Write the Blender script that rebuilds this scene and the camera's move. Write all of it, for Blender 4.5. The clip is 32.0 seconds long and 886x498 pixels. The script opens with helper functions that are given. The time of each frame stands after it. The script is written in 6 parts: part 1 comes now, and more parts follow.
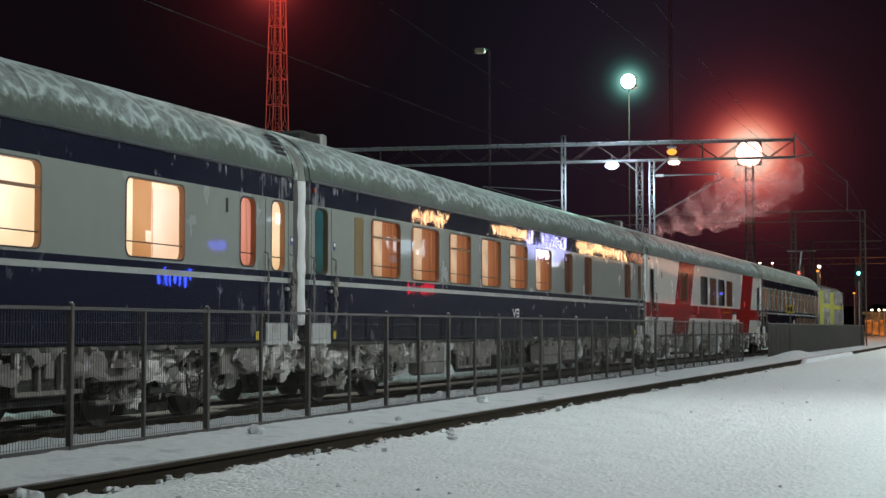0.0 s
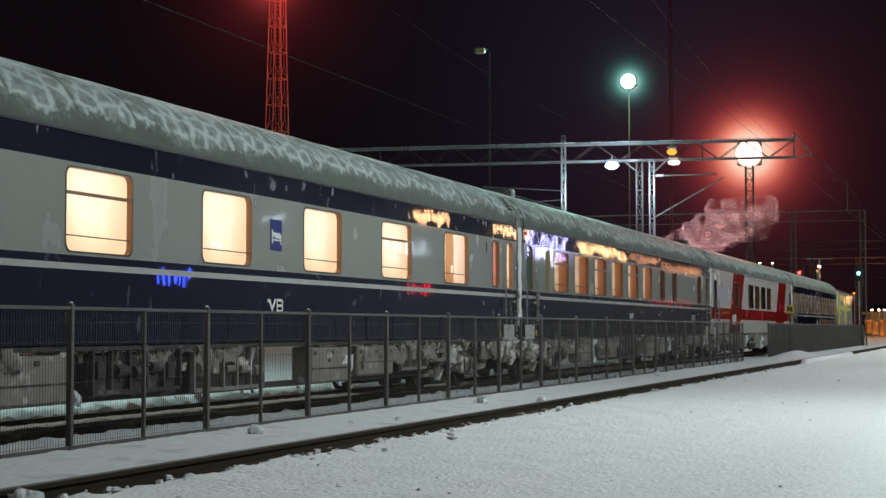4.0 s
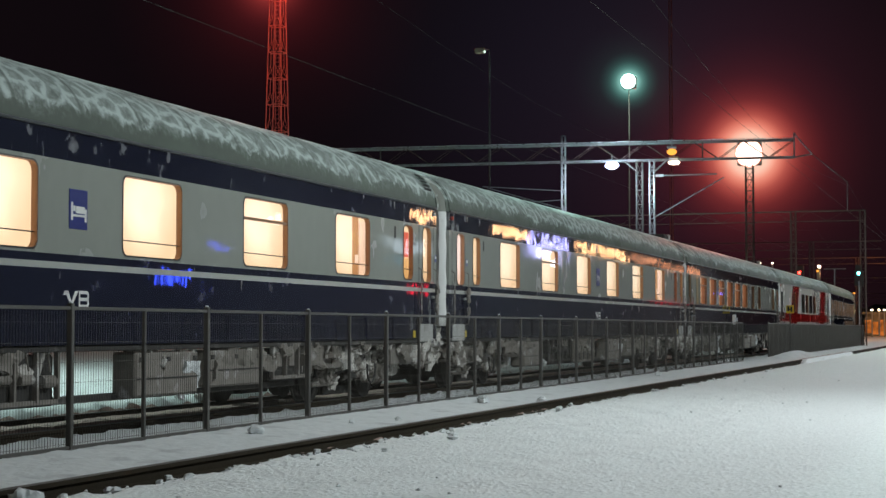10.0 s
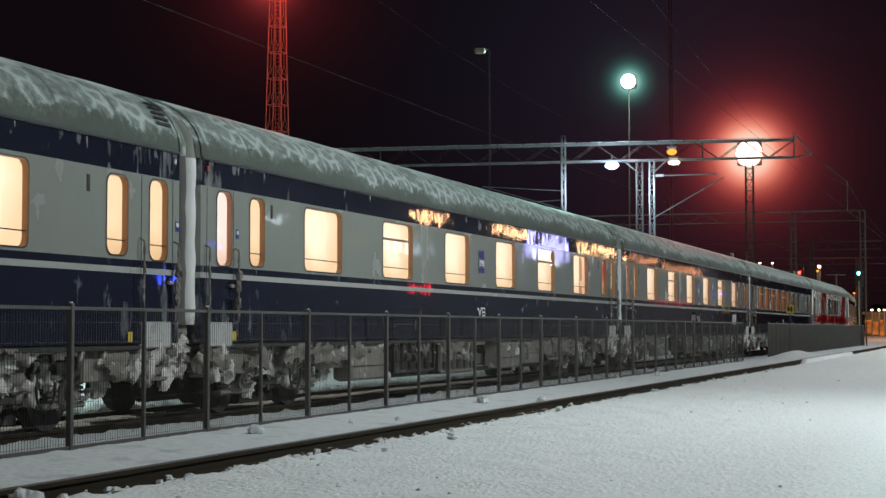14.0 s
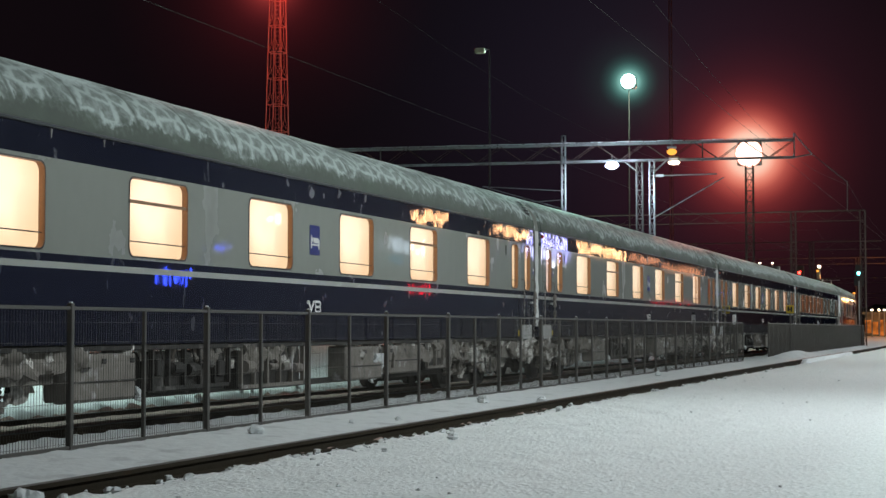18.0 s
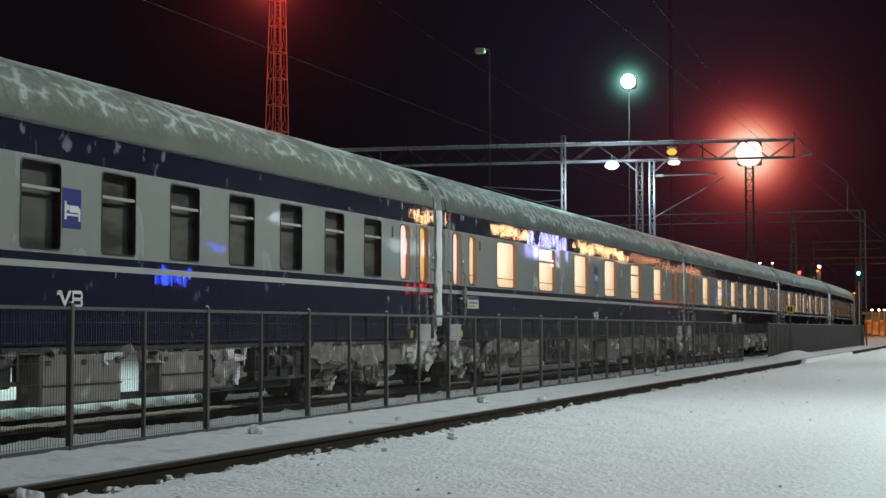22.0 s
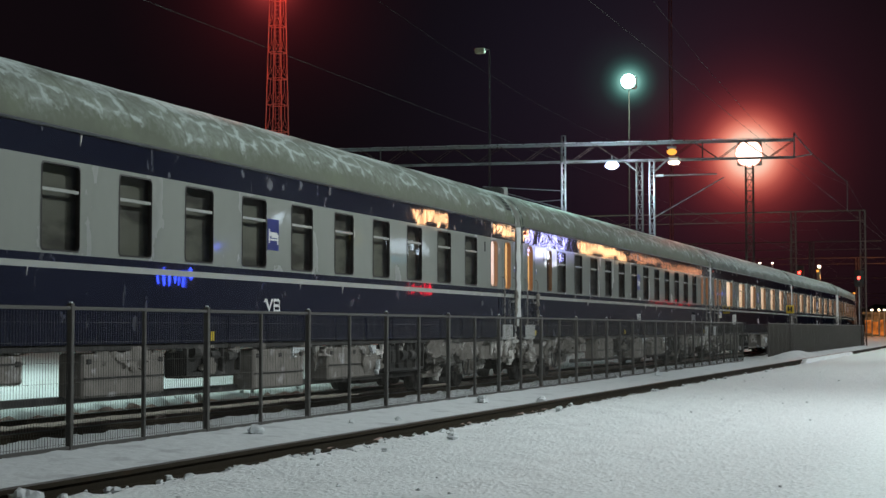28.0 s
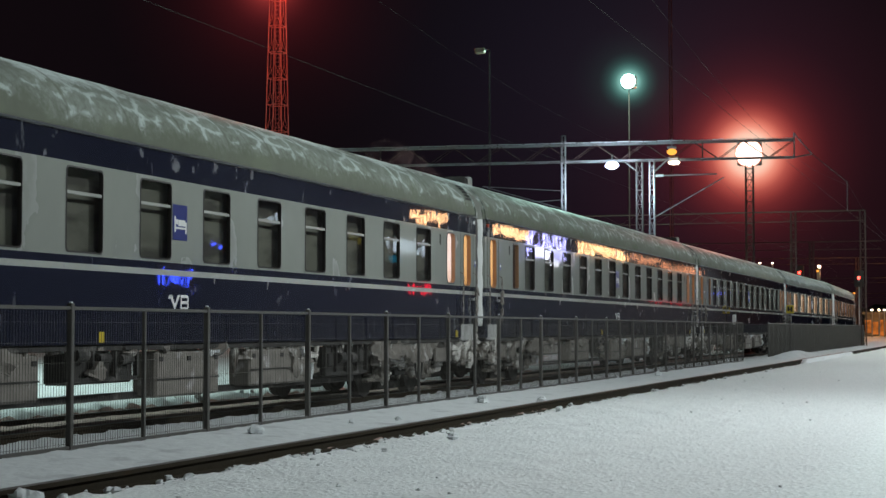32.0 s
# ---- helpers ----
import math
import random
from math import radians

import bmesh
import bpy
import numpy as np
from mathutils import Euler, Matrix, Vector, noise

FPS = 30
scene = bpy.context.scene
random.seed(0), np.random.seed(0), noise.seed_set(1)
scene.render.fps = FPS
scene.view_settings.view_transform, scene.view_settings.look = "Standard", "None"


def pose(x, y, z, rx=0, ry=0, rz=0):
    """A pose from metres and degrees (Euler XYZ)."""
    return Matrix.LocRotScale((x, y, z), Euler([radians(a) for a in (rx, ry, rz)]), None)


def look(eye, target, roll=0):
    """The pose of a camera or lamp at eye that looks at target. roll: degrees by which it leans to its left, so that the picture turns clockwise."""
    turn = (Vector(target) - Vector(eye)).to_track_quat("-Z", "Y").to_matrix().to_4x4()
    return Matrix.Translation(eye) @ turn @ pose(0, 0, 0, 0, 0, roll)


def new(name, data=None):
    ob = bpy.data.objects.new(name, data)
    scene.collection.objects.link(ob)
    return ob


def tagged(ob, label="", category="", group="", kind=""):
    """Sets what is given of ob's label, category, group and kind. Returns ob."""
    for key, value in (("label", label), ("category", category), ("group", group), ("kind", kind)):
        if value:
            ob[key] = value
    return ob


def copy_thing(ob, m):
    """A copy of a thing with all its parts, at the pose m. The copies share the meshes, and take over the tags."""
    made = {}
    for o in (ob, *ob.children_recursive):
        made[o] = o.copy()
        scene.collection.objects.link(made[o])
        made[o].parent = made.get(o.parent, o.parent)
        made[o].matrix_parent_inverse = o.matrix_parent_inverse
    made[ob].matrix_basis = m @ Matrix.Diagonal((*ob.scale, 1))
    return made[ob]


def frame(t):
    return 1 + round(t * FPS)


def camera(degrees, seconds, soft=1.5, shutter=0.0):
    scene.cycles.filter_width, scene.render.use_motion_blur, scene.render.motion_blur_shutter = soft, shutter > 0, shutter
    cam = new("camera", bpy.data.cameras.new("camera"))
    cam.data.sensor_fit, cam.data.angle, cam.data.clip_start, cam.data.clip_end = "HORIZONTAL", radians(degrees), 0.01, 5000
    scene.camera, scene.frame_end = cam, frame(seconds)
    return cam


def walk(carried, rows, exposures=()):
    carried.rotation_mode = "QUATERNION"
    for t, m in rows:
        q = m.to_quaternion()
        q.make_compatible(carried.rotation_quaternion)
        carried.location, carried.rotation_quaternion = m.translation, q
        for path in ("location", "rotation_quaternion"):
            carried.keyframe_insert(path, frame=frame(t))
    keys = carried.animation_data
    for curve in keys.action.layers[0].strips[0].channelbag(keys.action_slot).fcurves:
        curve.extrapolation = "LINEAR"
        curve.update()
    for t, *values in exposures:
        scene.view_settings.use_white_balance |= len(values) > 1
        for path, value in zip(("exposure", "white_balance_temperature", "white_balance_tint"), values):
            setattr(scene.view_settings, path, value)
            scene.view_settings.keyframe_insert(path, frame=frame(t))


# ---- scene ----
import collections

# One plan: x along the train's track (the train leaves towards +x), y away from the camera, z up.
# z = 0 is the railhead; the carriages' near side runs in the plane y = 10.
EYE = Vector((0.0, 0.0, 1.22))
F = 2927.0
YAW, TILT = math.atan(972 / F), math.atan(140.5 / F)
cam = camera(2 * math.degrees(math.atan(784 / F)), 32.0, soft=1.5, shutter=0.0)
AIM = EYE + Vector((math.cos(YAW) * math.cos(TILT), math.sin(YAW) * math.cos(TILT), math.sin(TILT)))
walk(cam, [(0.0, look(EYE, AIM)), (32.0, look(EYE, AIM))], [(0.0, 0.0), (32.0, 0.0)])

SIDE, HALF = 10.0, 1.55
TRACK = SIDE + HALF
CAR = 26.4
CURVE_AT, CURVE_R = 113.0, 450.0
RAIL0, FENCE = 7.13, 8.68


def along(px, y):
    """Where on the line at that y the sight line of bearing px falls."""
    return y / math.tan(YAW - math.atan((px - 784) / F))


def spot_at(px, py, x):
    """The point at the given x on a sight line."""
    f = (AIM - EYE).normalized()
    r = f.cross(Vector((0, 0, 1))).normalized()
    u = r.cross(f)
    d = f + r * ((px - 784) / F) + u * ((441 - py) / F)
    return EYE + d * ((x - EYE.x) / d.x)


# ---- light ----
world = bpy.data.worlds.new("night_sky")
scene.world = world
world.use_nodes = True


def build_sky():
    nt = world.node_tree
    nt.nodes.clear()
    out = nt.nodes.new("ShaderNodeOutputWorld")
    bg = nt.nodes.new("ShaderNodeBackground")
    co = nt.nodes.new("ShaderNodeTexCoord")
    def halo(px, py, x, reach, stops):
        """Lamp glow painted into the sky: brightness by the angle from it, out to reach (radians)."""
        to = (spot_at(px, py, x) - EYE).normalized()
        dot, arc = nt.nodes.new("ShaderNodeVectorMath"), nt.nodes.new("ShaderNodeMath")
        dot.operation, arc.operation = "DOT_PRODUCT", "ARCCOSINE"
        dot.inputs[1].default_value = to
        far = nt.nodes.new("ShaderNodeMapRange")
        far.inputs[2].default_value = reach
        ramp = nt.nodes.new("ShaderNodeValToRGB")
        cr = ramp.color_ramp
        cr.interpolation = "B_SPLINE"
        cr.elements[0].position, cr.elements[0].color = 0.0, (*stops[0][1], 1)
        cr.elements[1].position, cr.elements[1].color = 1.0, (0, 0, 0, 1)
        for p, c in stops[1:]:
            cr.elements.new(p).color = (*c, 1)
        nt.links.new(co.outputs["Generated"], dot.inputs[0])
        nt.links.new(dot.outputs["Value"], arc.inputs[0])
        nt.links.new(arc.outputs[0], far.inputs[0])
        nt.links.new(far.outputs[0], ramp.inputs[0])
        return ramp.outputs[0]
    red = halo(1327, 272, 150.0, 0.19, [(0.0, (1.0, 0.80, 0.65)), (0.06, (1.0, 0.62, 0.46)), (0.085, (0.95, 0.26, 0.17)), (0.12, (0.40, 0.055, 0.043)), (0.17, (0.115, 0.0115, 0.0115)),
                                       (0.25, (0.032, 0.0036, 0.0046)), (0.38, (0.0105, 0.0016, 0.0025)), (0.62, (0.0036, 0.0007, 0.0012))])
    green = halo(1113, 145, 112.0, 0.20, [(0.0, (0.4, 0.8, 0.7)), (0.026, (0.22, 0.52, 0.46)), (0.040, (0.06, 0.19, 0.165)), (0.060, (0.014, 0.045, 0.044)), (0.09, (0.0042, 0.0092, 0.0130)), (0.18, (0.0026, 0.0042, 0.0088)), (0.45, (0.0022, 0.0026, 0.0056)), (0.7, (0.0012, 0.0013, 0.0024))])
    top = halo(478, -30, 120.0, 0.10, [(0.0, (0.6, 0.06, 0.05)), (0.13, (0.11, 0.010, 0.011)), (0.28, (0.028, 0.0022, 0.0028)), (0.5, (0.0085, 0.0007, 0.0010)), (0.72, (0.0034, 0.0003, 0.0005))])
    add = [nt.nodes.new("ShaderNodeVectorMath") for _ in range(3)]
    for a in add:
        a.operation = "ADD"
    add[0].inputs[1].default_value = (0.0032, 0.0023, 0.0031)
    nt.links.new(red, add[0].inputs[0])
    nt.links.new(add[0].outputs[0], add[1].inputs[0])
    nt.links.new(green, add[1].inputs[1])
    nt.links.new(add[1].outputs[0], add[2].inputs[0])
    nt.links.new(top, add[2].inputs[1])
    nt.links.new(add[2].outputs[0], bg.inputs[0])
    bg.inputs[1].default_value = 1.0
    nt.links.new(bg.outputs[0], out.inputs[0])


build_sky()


def lamp(name, at, watts, colour, radius=0.25):
    l = bpy.data.lights.new(name, "POINT")
    l.energy, l.color, l.shadow_soft_size = watts, colour, radius
    ob = new(name, l)
    ob.location = at
    return ob


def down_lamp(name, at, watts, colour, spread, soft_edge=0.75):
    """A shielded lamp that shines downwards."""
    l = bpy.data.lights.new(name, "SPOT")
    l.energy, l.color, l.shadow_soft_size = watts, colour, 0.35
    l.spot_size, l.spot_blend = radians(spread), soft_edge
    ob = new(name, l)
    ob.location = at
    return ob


# unseen lamps assumed along the camera's platform, without posts; watts set spot by spot
ASSUMED_LAMPS = [(12, 1800), (26, 6500), (52, 3700), (76, 4300), (98, 4300), (120, 4400), (146, 4400), (176, 4400), (210, 4400)]
for px_, w_ in ASSUMED_LAMPS:
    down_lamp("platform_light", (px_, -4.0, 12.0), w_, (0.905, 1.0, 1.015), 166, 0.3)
RED_AT = spot_at(1326, 272, 150.0)
GREEN_AT = spot_at(1113, 145, 112.0)
red_flood = down_lamp("red_flood_light", RED_AT + Vector((-8.0, -2.0, 0.0)), 15000, (1.0, 0.22, 0.14), 84)
red_flood.rotation_euler = Vector((-1.0, -0.1, -0.2)).to_track_quat("-Z", "Y").to_euler()
lamp("green_flood_light", GREEN_AT + Vector((-4.0, -1.0, 1.0)), 9000, (0.55, 1.0, 0.85), 0.5)

# unseen lamp added beyond the train to brighten the far snow and roof crown
down_lamp("yard_light", (24.0, 34.0, 15.5), 36000, (0.74, 1.0, 0.95), 166)
lamp("portal_cool_light", spot_at(1083, 300, 70.4) + Vector((-0.6, 0, -0.6)), 750, (0.70, 0.82, 1.0), 0.2)

# ---- materials ----


def shade(name, colour, rough=0.6, metal=0.0, grain=0.12, grain_size=40.0, stain=None, stain_size=1.2, stain_cut=0.62,
          bump=0.15, bump_size=60.0, stretch=(1, 1, 1), coat=0.0, emit=None, power=0.0, bump_depth=0.02, bump_detail=5.0):
    m = bpy.data.materials.new(name)
    m.use_nodes = True
    nt = m.node_tree
    b = nt.nodes["Principled BSDF"]
    b.inputs["Roughness"].default_value, b.inputs["Metallic"].default_value = rough, metal
    b.inputs["Coat Weight"].default_value, b.inputs["Coat Roughness"].default_value = coat, min(rough, 0.03)
    if emit:
        b.inputs["Emission Color"].default_value = (*emit, 1)
        b.inputs["Emission Strength"].default_value = power
    co = nt.nodes.new("ShaderNodeTexCoord")
    mp = nt.nodes.new("ShaderNodeMapping")
    mp.inputs["Scale"].default_value = stretch
    nt.links.new(co.outputs["Object"], mp.inputs[0])
    n1 = nt.nodes.new("ShaderNodeTexNoise")
    n1.inputs["Scale"].default_value, n1.inputs["Detail"].default_value = grain_size, 4
    nt.links.new(mp.outputs[0], n1.inputs["Vector"])
    r1 = nt.nodes.new("ShaderNodeMapRange")
    r1.inputs[3].default_value, r1.inputs[4].default_value = 1 - grain, 1 + grain
    nt.links.new(n1.outputs[0], r1.inputs[0])
    mul = nt.nodes.new("ShaderNodeVectorMath")
    mul.operation = "SCALE"
    mul.inputs[0].default_value = colour
    nt.links.new(r1.outputs[0], mul.inputs["Scale"])
    base = mul.outputs[0]
    if stain:
        n2 = nt.nodes.new("ShaderNodeTexNoise")
        n2.inputs["Scale"].default_value, n2.inputs["Detail"].default_value = stain_size, 6
        nt.links.new(mp.outputs[0], n2.inputs["Vector"])
        r2 = nt.nodes.new("ShaderNodeMapRange")
        r2.inputs[1].default_value, r2.inputs[2].default_value = stain_cut, stain_cut + 0.12
        nt.links.new(n2.outputs[0], r2.inputs[0])
        mix = nt.nodes.new("ShaderNodeMix")
        mix.data_type = "RGBA"
        nt.links.new(r2.outputs[0], mix.inputs[0])
        nt.links.new(base, mix.inputs[6])
        mix.inputs[7].default_value = (*stain, 1)
        base = mix.outputs[2]
        rr = nt.nodes.new("ShaderNodeMapRange")
        rr.inputs[3].default_value, rr.inputs[4].default_value = rough, max(rough, 0.75)
        nt.links.new(r2.outputs[0], rr.inputs[0])
        nt.links.new(rr.outputs[0], b.inputs["Roughness"])
    nt.links.new(base, b.inputs["Base Color"])
    if bump:
        n3 = nt.nodes.new("ShaderNodeTexNoise")
        n3.inputs["Scale"].default_value, n3.inputs["Detail"].default_value = bump_size, bump_detail
        nt.links.new(mp.outputs[0], n3.inputs["Vector"])
        bp = nt.nodes.new("ShaderNodeBump")
        bp.inputs["Strength"].default_value, bp.inputs["Distance"].default_value = bump, bump_depth
        nt.links.new(n3.outputs[0], bp.inputs["Height"])
        nt.links.new(bp.outputs[0], b.inputs["Normal"])
    return m


FROST = (0.60, 0.69, 0.67)
M_SNOW = shade("trodden_snow", (0.80, 0.835, 0.835), 0.85, grain=0.30, grain_size=34.0, stain=(0.56, 0.57, 0.55), stain_size=22.0, stain_cut=0.61, bump=1.0, bump_size=17.0, bump_depth=0.032)
M_BANK = shade("loose_snow", (0.64, 0.67, 0.675), 0.9, grain=0.12, grain_size=5.0, stain=(0.50, 0.52, 0.53), stain_size=1.7, stain_cut=0.56, bump=0.8, bump_size=6.0, bump_depth=0.04)
M_BALLAST = shade("frozen_ballast", (0.34, 0.24, 0.212), 0.95, grain=0.5, grain_size=18.0, stain=(0.08, 0.058, 0.05), stain_size=3.0, stain_cut=0.60, bump=1.0, bump_size=22.0)
M_RAIL = shade("rail_steel", (0.026, 0.020, 0.012), 0.8, 0.0, grain=0.3, grain_size=30.0, stain=(0.035, 0.022, 0.012), stain_size=6.0, bump=0.2)
M_RAIL.node_tree.nodes["Principled BSDF"].inputs["Specular IOR Level"].default_value = 0.1
M_DULLTOP = shade("dull_railhead", (0.11, 0.10, 0.095), 0.6, 0.5, grain=0.3, grain_size=14.0, bump=0.1)
M_RAILTOP = shade("polished_railhead", (0.25, 0.25, 0.25), 0.35, 0.9, grain=0.2, bump=0.1)
M_BLUE = shade("navy_paint", (0.0105, 0.0125, 0.027), 0.014, grain=0.12, grain_size=5.0, stain=(0.030, 0.032, 0.044), stain_size=2.4, stain_cut=0.62, bump=0.6, bump_size=2.1, stretch=(1.0, 1.0, 0.8), coat=0.35, bump_depth=0.0015, bump_detail=0.0)
M_BLUETOP = shade("navy_paint_frosted", (0.0095, 0.0115, 0.0235), 0.018, grain=0.12, grain_size=5.0, stain=(0.12, 0.125, 0.14), stain_size=3.6, stain_cut=0.63, bump=0.85, bump_size=2.8, stretch=(1.0, 1.0, 0.8), coat=0.35, bump_depth=0.0015, bump_detail=0.0)
M_GREY = shade("light_grey_paint", (0.255, 0.268, 0.242), 0.04, grain=0.05, grain_size=5.0, stain=(0.22, 0.23, 0.21), stain_size=1.2, stain_cut=0.58, bump=0.85, bump_size=2.8, stretch=(1, 1, 0.7), coat=0.02, bump_depth=0.0015, bump_detail=0.0)
M_GREY.node_tree.nodes["Principled BSDF"].inputs["Specular IOR Level"].default_value = 0.5
M_STRIPE = shade("pale_stripe_paint", (0.36, 0.37, 0.34), 0.15, grain=0.08, stain=(0.2, 0.2, 0.2), stain_size=4.0)
M_RED = shade("red_paint", (0.26, 0.009, 0.009), 0.07, grain=0.08, grain_size=4.0, stain=(0.17, 0.012, 0.012), bump=0.04, bump_size=1.0)
M_RED.node_tree.nodes["Principled BSDF"].inputs["Specular IOR Level"].default_value = 0.2
M_WHITE = shade("white_paint", (0.62, 0.60, 0.55), 0.10, grain=0.05, grain_size=4.0, stain=(0.50, 0.48, 0.44), stain_size=1.4, bump=0.04, bump_size=1.0, coat=0.3)
M_LIME = shade("yellow_green_paint", (0.36, 0.36, 0.03), 0.4, grain=0.1)
M_JOINT = shade("door_joint_rubber", (0.05, 0.05, 0.048), 0.6, grain=0.2)
M_BLACK = shade("black_rubber", (0.012, 0.012, 0.012), 0.6, grain=0.2)
M_FRAME = shade("window_rubber", (0.022, 0.018, 0.016), 0.55, grain=0.2)
# the window light's orange on the reveals is put into this colour
M_REVEAL = shade("warm_lit_reveal", (0.24, 0.13, 0.065), 0.5, grain=0.15)
M_ALU = shade("dull_aluminium", (0.42, 0.42, 0.40), 0.4, 0.7, grain=0.1)
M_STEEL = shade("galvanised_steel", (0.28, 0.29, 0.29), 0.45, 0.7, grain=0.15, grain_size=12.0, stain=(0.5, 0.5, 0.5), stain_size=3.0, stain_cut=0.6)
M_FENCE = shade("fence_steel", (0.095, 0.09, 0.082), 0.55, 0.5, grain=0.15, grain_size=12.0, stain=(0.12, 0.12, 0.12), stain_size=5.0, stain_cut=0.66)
M_WIREMESH = shade("dull_fence_wire", (0.075, 0.07, 0.06), 0.7, 0.2, grain=0.2, grain_size=12.0, bump=0.0)
M_DARK = shade("oily_underframe", (0.022, 0.020, 0.018), 0.8, grain=0.4, grain_size=9.0, stain=(0.13, 0.122, 0.112), stain_size=3.0, stain_cut=0.60, bump=0.6, bump_size=12.0)
M_CAKED = shade("snow_caked_metal", (0.185, 0.168, 0.148), 0.92, grain=0.35, grain_size=5.0, stain=(0.42, 0.41, 0.40), stain_size=3.6, stain_cut=0.60, bump=0.8, bump_size=8.0)
M_ICE = shade("caked_snow", (0.57, 0.55, 0.515), 0.9, grain=0.35, grain_size=9.0, stain=(0.115, 0.098, 0.082), stain_size=2.6, stain_cut=0.45, bump=1.0, bump_size=8.0)
M_PANEL = shade("frosted_panel", (0.40, 0.40, 0.385), 0.85, grain=0.15, grain_size=5.0, stain=(0.24, 0.235, 0.22), stain_size=2.5, stain_cut=0.55)
M_TUBE = shade("frosted_rubber", (0.62, 0.625, 0.61), 0.85, grain=0.12, grain_size=3.0, stain=(0.40, 0.395, 0.38), stain_size=1.5, stain_cut=0.55, bump=0.3, bump_size=9.0)
# dark rubber with frost patches; shadow on the head-end tube is in its colour
M_RUBBER = shade("dark_shaded_rubber", (0.075, 0.07, 0.064), 0.8, grain=0.25, grain_size=4.0, stain=(0.20, 0.195, 0.185), stain_size=2.5, stain_cut=0.64, bump=0.3, bump_size=9.0)
M_CROWN = shade("frosted_gangway_crown", (0.20, 0.21, 0.185), 0.85, grain=0.2, grain_size=5.0, stain=(0.52, 0.57, 0.55), stain_size=3.0, stain_cut=0.52, bump=0.4, bump_size=9.0)
M_YELLOW = shade("yellow_plate", (0.52, 0.38, 0.012), 0.5, grain=0.1)
M_CREAMP = shade("cream_board", (0.55, 0.52, 0.38), 0.5, grain=0.1)
M_SIGNBLUE = shade("sign_blue", (0.012, 0.022, 0.15), 0.35, grain=0.05)
M_SIGNWHITE = shade("sign_white", (0.62, 0.62, 0.60), 0.5, grain=0.05)
M_REDSTEEL = shade("red_lattice_paint", (0.50, 0.12, 0.09), 0.6, 0.2, grain=0.2)
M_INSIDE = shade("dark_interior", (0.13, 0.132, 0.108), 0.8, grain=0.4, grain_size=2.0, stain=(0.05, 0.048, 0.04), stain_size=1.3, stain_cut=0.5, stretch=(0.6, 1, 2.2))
M_DOORB = shade("olive_blind", (0.16, 0.11, 0.035), 0.6, grain=0.2)
M_CONCRETE = shade("dark_concrete", (0.10, 0.10, 0.09), 0.9, grain=0.25, grain_size=6.0, stain=(0.06, 0.06, 0.055), stain_size=1.0, bump=0.4)


def glow(name, colour, power):
    m = bpy.data.materials.new(name)
    m.use_nodes = True
    nt = m.node_tree
    nt.nodes.clear()
    out, e = nt.nodes.new("ShaderNodeOutputMaterial"), nt.nodes.new("ShaderNodeEmission")
    e.inputs[0].default_value, e.inputs[1].default_value = (*colour, 1), power
    nt.links.new(e.outputs[0], out.inputs[0])
    return m


